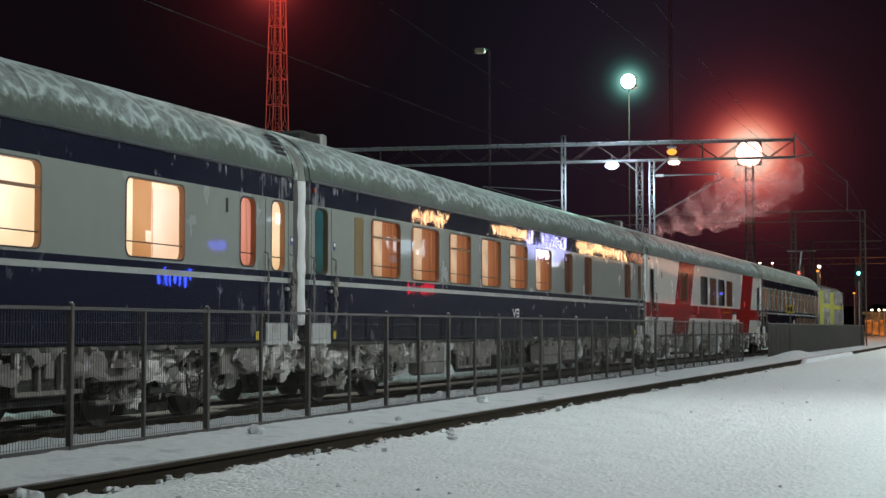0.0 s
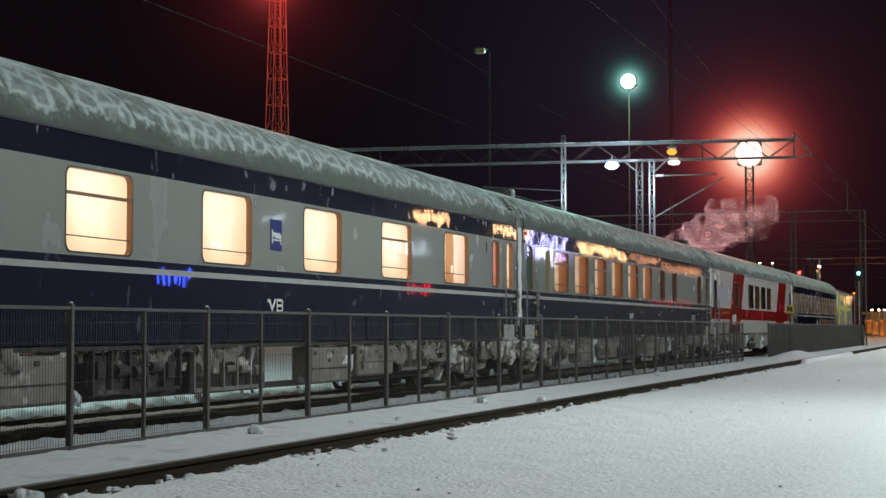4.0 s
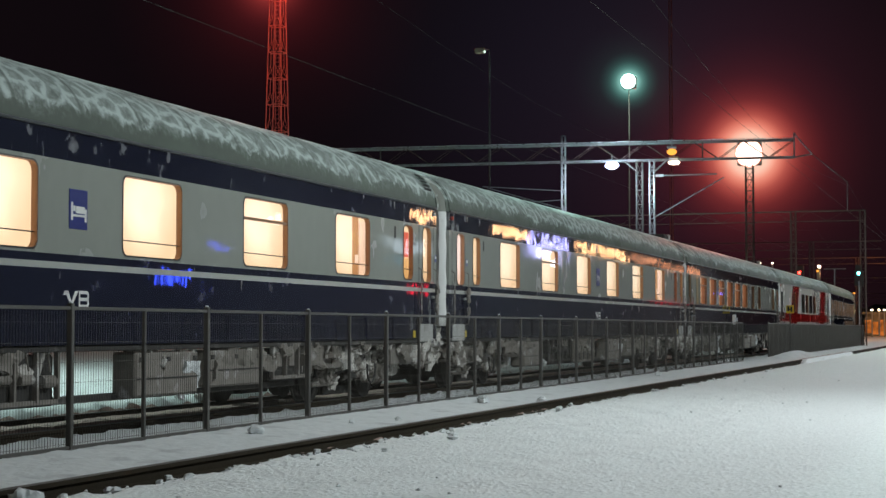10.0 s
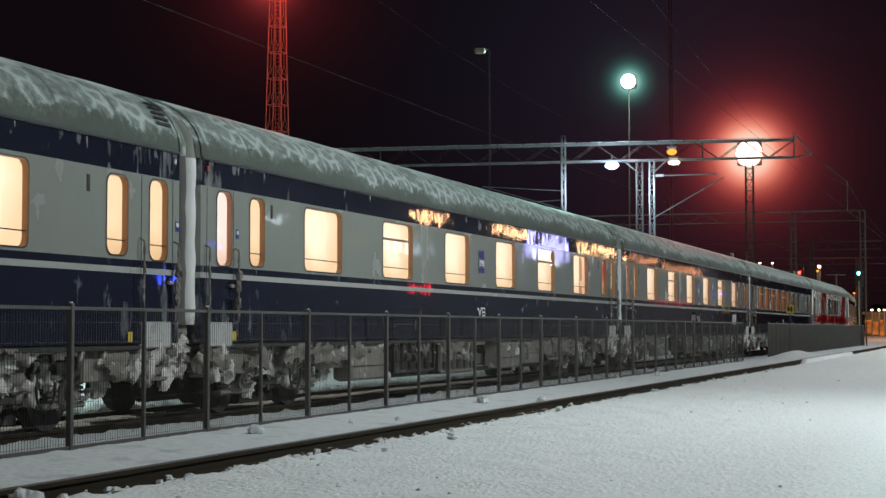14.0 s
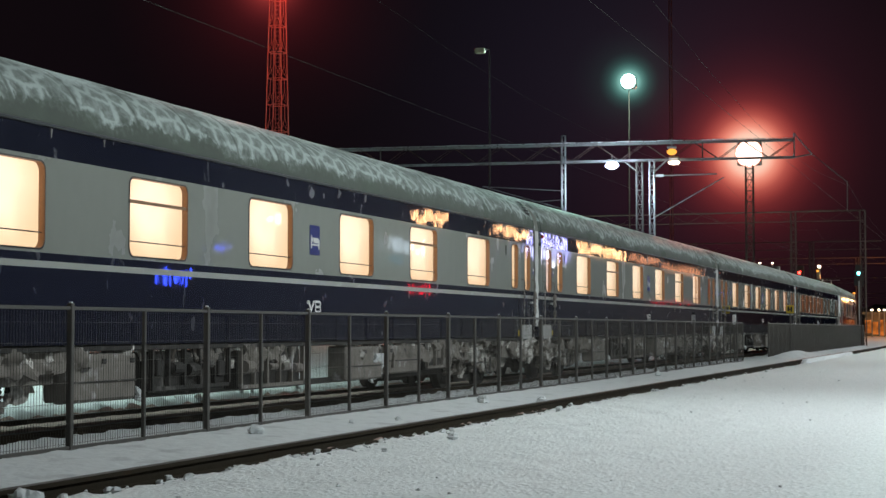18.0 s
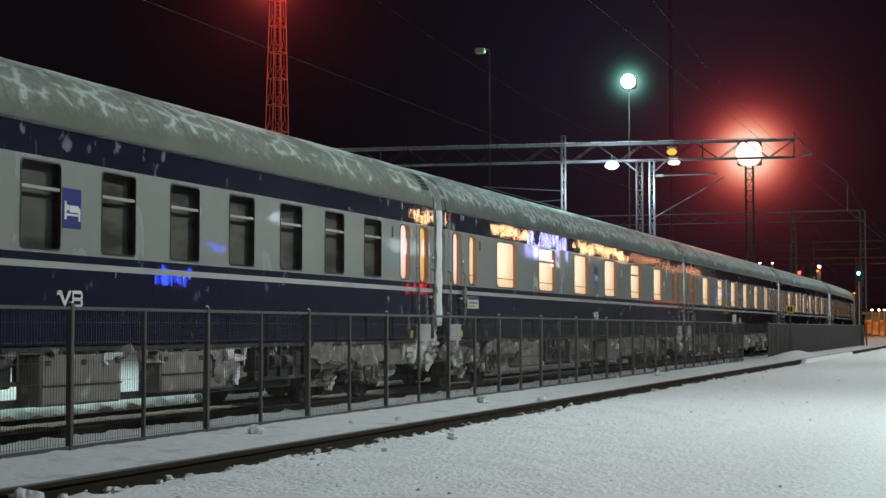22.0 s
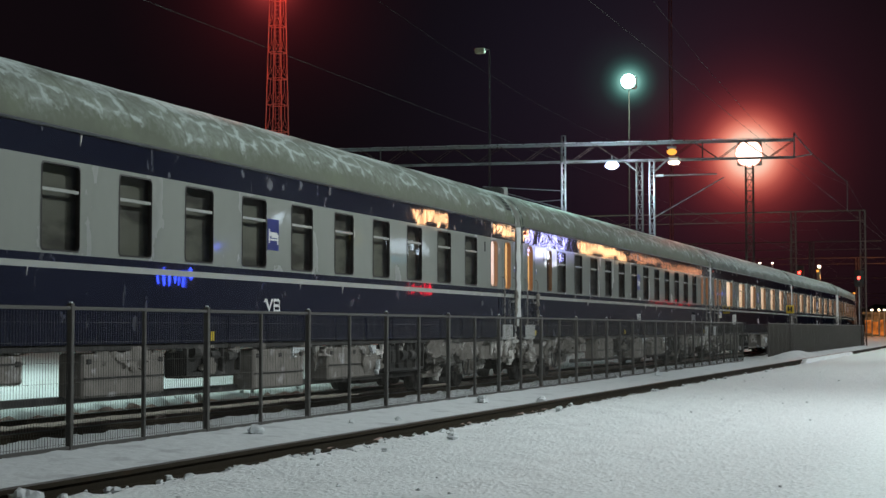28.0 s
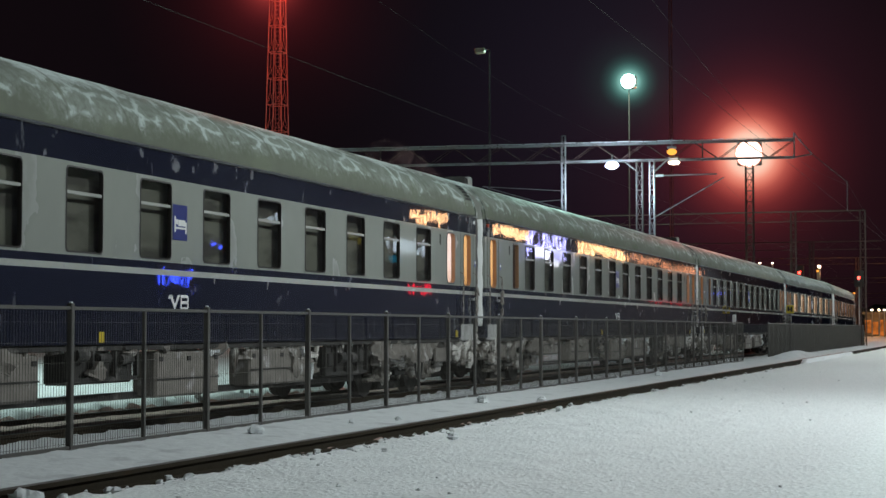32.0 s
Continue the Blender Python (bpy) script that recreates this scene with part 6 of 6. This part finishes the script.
car_b = coach("restaurant_car", "navy and grey dining car with rust curtains in lit windows", restaurant_windows(), SLEEPER_BOXES, 37, pict=False, unit=-9.6, doors=(-12.38, 12.3))
emblem(car_b, -1.2)
part("service_door", Shape().box(-CAR / 2 + 2.24, -CAR / 2 + 2.64, -HALF - 0.008, -HALF - 0.001, 2.1, 3.06, 0, 0.003), M_DOORB, car_b, "narrow olive service hatch")

RED_SCHEME = ([1.03, 1.58, 2.02, 3.30, 3.49], [0, 1, 0, 0], [M_WHITE, M_RED])


def red_windows():
    out = [(-CAR / 2 + 5.9 + i * 2.05 + 0.75, 1.5, 2.10, 3.10, 0.08, "plain", None if i in (2, 4) else G_DIM) for i in (0, 2, 3, 4, 5)]
    out.append((-CAR / 2 + 1.0, 0.55, 1.9, 3.05, 0.08, "narrow", None))
    out.append((CAR / 2 - 1.0, 0.55, 1.9, 3.05, 0.08, "narrow", None))
    return out


car_c = coach("red_white_coach", "white coach with a red band and slanted red stripes", red_windows(), DAY_BOXES, 41, pict=False, unit=-11.0, doors=(-12.2, 12.2), scheme=RED_SCHEME)
for xa, wide_ in ((4.3, 3.0), (19.2, 3.1)):
    s_ = Shape()
    mid_ = -CAR / 2 + xa
    n_ = 27
    for k_ in range(n_):
        za, zb = 1.04 + 2.43 * k_ / n_, 1.04 + 2.43 * (k_ + 1) / n_
        sa, sb = 1.5 * k_ / n_, 1.5 * (k_ + 1) / n_
        cut_ = (-CAR / 2 + 5.86, -CAR / 2 + 7.44) if xa < 10 and za > 2.04 and zb < 3.16 else None
        for a0, a1 in ((0.0, 0.5), (0.5, 1.0)):
            pa, pb = mid_ + sa + wide_ * a0, mid_ + sa + wide_ * a1
            if cut_:
                pa, pb = (pa, min(pb, cut_[0])) if a0 == 0 else (max(pa, cut_[1]), pb)
                if pb <= pa:
                    continue
            s_.face([(pa, -HALF - 0.004, za), (pb, -HALF - 0.004, za), (pb + (sb - sa if not cut_ else 0), -HALF - 0.004, zb), (pa + (sb - sa if not cut_ else 0), -HALF - 0.004, zb)])
    part("slanted_stripe", s_, M_RED, car_c, "slanted red stripe")
car_d = coach("passenger_coach", "navy and grey coach with a row of lit windows", day_windows(False, G_FARLIT), DAY_BOXES, 53, doors=(-12.27, 12.27))

for i_ in range(8):
    part("lower_window", Shape().box(1.2 + 1.3 * i_, 1.9 + 1.3 * i_, -HALF - 0.008, -HALF - 0.001, 1.28, 1.78, 0, 0.003), G_LOWER, car_d, "small dim window low in the side")


def locomotive():
    car = holder("locomotive", "white electric locomotive with yellow-green bands", "locomotive", group="vehicles of the train")
    L = 19.0
    x0, x1 = -L / 2 + 0.3, L / 2 - 0.3
    s = Shape()
    prof = [(x0, 1.0), (x1 - 0.3, 1.0), (x1, 1.3), (x1 - 0.1, 2.2), (x1 - 0.9, 3.75), (x0 + 0.9, 3.75), (x0 + 0.1, 2.2), (x0, 1.3)]
    for y in (-1.5, 1.5):
        s.face([(x, y, z) for x, z in prof])
    for (xa, za), (xb, zb) in zip(prof, prof[1:] + prof[:1]):
        s.face([(xa, -1.5, za), (xb, -1.5, zb), (xb, 1.5, zb), (xa, 1.5, za)])
    body = part("body_shell", s, M_WHITE, car)
    for xa, xb in ((-8.6, -6.0), (-1.4, 1.2)):
        part("colour_band", Shape().box(xa, xb, -1.507, -1.5, 1.1, 3.6), M_LIME, body, "yellow-green band")
    part("colour_band", Shape().box(-6.3, 8.0, -1.506, -1.5, 2.5, 2.8), M_LIME, body)
    part("roof", Shape().box(-8.0, 8.0, -1.3, 1.3, 3.75, 3.95, 0, 0.08), M_DARK, car)
    part("cab_window", Shape().box(6.6, 7.6, -1.51, -1.5, 2.3, 3.1, 0, 0.004), M_BLACK, car)
    part("pantograph", Shape().path([(-4.0, 0, 3.95), (-5.6, 0, 5.0), (-4.3, 0, 6.15)], 0.05, 6).box(-4.4, -4.2, -0.9, 0.9, 6.15, 6.19), M_STEEL, car)
    bogie(car, -5.2)
    bogie(car, 5.2)
    return car


loco = locomotive()


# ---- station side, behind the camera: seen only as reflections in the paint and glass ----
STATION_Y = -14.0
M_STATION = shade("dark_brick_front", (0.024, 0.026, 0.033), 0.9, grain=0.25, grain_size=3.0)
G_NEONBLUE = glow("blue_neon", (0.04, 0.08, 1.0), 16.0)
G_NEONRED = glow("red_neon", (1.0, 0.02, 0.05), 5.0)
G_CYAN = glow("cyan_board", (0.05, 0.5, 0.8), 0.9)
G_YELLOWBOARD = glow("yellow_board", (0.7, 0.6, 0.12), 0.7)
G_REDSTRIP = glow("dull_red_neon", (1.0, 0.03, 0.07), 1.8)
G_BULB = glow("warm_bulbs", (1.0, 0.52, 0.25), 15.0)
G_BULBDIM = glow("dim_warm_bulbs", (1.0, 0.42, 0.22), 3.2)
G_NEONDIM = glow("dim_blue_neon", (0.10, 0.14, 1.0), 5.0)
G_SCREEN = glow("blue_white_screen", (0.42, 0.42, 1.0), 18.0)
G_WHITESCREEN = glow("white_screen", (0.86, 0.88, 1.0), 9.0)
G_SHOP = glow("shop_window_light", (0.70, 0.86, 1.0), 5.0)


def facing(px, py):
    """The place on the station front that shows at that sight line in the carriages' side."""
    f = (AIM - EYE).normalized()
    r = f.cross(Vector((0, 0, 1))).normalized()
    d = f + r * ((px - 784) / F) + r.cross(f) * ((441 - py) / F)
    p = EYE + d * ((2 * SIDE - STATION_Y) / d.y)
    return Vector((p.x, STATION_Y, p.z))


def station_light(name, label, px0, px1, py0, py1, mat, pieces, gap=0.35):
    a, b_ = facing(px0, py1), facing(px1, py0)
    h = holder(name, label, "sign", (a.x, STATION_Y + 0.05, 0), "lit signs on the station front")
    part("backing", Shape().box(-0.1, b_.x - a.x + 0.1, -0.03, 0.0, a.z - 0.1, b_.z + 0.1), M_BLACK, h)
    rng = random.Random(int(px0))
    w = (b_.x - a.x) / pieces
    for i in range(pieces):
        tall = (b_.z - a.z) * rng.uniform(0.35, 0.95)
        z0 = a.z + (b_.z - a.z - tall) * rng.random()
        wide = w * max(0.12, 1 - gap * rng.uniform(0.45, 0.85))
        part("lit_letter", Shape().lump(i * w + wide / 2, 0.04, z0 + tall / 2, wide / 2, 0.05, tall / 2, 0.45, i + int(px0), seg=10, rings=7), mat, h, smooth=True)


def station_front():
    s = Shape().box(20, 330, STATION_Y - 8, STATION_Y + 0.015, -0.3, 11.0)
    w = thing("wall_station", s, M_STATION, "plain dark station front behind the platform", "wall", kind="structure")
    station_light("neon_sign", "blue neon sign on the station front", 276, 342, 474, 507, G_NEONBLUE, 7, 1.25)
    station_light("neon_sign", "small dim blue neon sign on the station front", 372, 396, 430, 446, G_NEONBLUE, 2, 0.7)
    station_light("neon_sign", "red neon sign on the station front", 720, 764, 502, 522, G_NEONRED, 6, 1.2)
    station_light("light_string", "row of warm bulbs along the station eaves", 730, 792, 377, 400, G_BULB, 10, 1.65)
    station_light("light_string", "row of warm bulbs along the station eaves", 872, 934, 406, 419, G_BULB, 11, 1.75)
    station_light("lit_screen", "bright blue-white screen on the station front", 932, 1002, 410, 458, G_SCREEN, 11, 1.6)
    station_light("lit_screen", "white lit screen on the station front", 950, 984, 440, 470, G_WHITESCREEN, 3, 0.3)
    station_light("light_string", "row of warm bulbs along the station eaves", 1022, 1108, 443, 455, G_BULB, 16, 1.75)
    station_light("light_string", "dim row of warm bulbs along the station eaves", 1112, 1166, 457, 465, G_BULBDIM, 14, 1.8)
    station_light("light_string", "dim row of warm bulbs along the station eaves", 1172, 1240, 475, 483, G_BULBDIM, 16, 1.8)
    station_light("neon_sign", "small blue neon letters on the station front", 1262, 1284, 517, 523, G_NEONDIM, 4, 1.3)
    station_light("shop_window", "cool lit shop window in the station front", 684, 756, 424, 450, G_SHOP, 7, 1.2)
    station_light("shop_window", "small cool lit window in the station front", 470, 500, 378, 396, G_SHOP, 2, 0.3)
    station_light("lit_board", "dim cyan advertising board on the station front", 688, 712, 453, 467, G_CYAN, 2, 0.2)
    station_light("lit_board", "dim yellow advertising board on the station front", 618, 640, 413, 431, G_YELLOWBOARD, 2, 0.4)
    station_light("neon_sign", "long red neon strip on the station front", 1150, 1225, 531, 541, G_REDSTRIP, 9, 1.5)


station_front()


# ---- steam ----


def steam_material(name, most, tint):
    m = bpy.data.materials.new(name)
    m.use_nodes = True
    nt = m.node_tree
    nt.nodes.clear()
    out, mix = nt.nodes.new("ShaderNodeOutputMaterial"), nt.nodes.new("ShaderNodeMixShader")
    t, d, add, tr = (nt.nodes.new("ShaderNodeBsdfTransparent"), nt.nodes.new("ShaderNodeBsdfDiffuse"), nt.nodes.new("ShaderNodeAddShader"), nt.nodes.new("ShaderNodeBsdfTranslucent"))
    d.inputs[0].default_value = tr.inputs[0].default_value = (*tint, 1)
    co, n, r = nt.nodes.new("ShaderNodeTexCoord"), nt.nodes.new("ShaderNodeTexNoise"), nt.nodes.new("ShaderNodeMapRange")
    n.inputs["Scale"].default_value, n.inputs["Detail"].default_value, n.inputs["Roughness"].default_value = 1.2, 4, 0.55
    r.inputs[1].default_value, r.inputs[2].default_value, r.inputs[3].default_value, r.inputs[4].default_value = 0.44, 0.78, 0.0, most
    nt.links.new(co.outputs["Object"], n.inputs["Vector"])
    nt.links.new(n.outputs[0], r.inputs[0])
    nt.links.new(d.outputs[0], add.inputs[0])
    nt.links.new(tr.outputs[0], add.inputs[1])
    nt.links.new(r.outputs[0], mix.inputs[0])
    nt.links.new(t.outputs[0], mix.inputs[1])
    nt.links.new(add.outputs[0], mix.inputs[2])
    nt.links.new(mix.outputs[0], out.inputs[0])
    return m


# the red lamps' light on white steam is put into these tints
M_STEAM = steam_material("red_tinted_steam", 0.28, (0.98, 0.52, 0.50))
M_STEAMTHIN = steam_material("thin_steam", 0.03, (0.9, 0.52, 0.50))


def steam_plume(puffs, label, mat):
    h = holder("steam_plume", label, "steam", group="steam over the train")
    for k, (x, y, z, r) in enumerate(puffs):
        s = Shape()
        for j, q in enumerate((1.0,)):
            s.lump(0, 0, 0, r * q * 1.35, r * q, r * q * 0.8, 0.55, k * 5 + j, seg=16, rings=10)
        p_ = part("puff", s, mat, h, at=(x, y, z), smooth=True)
        p_.visible_shadow = False
    return h


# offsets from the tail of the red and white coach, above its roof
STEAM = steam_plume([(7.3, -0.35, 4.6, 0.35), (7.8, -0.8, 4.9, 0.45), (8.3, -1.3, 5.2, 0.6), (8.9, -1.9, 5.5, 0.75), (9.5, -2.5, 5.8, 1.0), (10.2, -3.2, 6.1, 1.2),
                     (11.0, -3.9, 6.4, 1.3), (8.6, -1.5, 4.9, 0.45), (9.8, -2.6, 5.3, 0.55)], "thin steam drifting from a coach roof, coloured as if red-lit", M_STEAM)
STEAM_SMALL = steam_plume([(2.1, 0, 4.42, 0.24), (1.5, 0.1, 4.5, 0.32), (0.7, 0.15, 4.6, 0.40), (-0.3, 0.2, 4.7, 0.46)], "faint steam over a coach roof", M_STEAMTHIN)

# ---- how the train moves ----
LEAD = 1.043
RUN = [-0.99, 0.48, 1.98, 3.49, 5.02, 6.57, 8.14, 9.73, 11.34, 12.96, 14.61, 16.29, 18.02, 19.71, 21.42, 23.17, 24.94, 26.74, 28.56, 30.41, 32.29, 34.19, 36.11, 38.06, 40.03, 42.03, 44.05, 46.1, 48.17, 50.27, 52.39, 54.53, 56.71, 58.9, 61.13, 63.38, 65.65, 67.96, 70.29, 72.65, 75.04, 77.46, 79.91, 82.38, 84.89, 87.42, 89.97, 92.56, 95.16, 97.75, 100.34, 103.06, 105.83, 108.56, 111.31, 114.08, 116.88, 119.7, 122.54, 125.37, 128.27, 131.22, 134.25, 137.25, 140.35]


def gone(t):
    """Metres travelled, from a table with a step of half a second."""
    i = min(len(RUN) - 2, int(t * 2))
    return RUN[i] + (RUN[i + 1] - RUN[i]) * (t * 2 - i)


def on_track(x):
    """A point of the track's centre line, x metres along it."""
    d = x - CURVE_AT
    if d <= 0:
        return Vector((x, TRACK, 0))
    a = d / CURVE_R
    return Vector((CURVE_AT + CURVE_R * math.sin(a), TRACK + CURVE_R * (1 - math.cos(a)), 0))


def stand(x, reach=9.6):
    p, q = on_track(x - reach), on_track(x + reach)
    return pose(*((p + q) / 2), 0, 0, math.degrees(math.atan2(q.y - p.y, q.x - p.x)))


def middle(k, t):
    """Where the middle of the k-th carriage is; 0 is the one whose head joint starts at LEAD."""
    return (LEAD - 0.5 - k) * CAR + gone(t) - 3.32


SLACK = {0: 0.05, 1: -0.06}  # play in the couplings
TIMES = [i * 0.5 for i in range(65)]


def motions():
    for k, car in ((-3, car_d), (-2, car_c), (-1, car_b), (0, car_a), (1, car_z1), (2, car_z2), (3, car_z3), (4, car_z4), (5, car_z5)):
        walk(car, [(t, stand(middle(k, t) + SLACK.get(k, 0.0))) for t in TIMES])
    walk(loco, [(t, stand(middle(-3, t) + CAR / 2 + 9.5, 5.2)) for t in TIMES])
    walk(STEAM, [(t, pose(0, min(4.2, 0.6 * t), -0.07 * min(t, 5.0) - 0.55 * min(5.0, max(0.0, t - 5.0))) @ stand(middle(-2, t) - CAR / 2, 2.0)) for t in TIMES])
    walk(STEAM_SMALL, [(t, stand(middle(5, t) + CAR / 2 - 0.5, 2.0)) for t in TIMES])
    for w in [o for o in scene.objects if o.name.split(".")[0] == "wheelset"]:
        at = tuple(w.location)
        walk(w, [(i * 0.1, pose(*at, 0, math.degrees(gone(i * 0.1) / 0.46) % 360, 0)) for i in range(321)])
    for flap, a, b_ in ((GREEN_COVER, 0.56, 0.0), (RED_COVER, 0.0, -0.56)):
        walk(flap, [(0, pose(0, 0, a)), (23.8, pose(0, 0, a)), (23.9, pose(0, 0, b_)), (32, pose(0, 0, b_))])


motions()
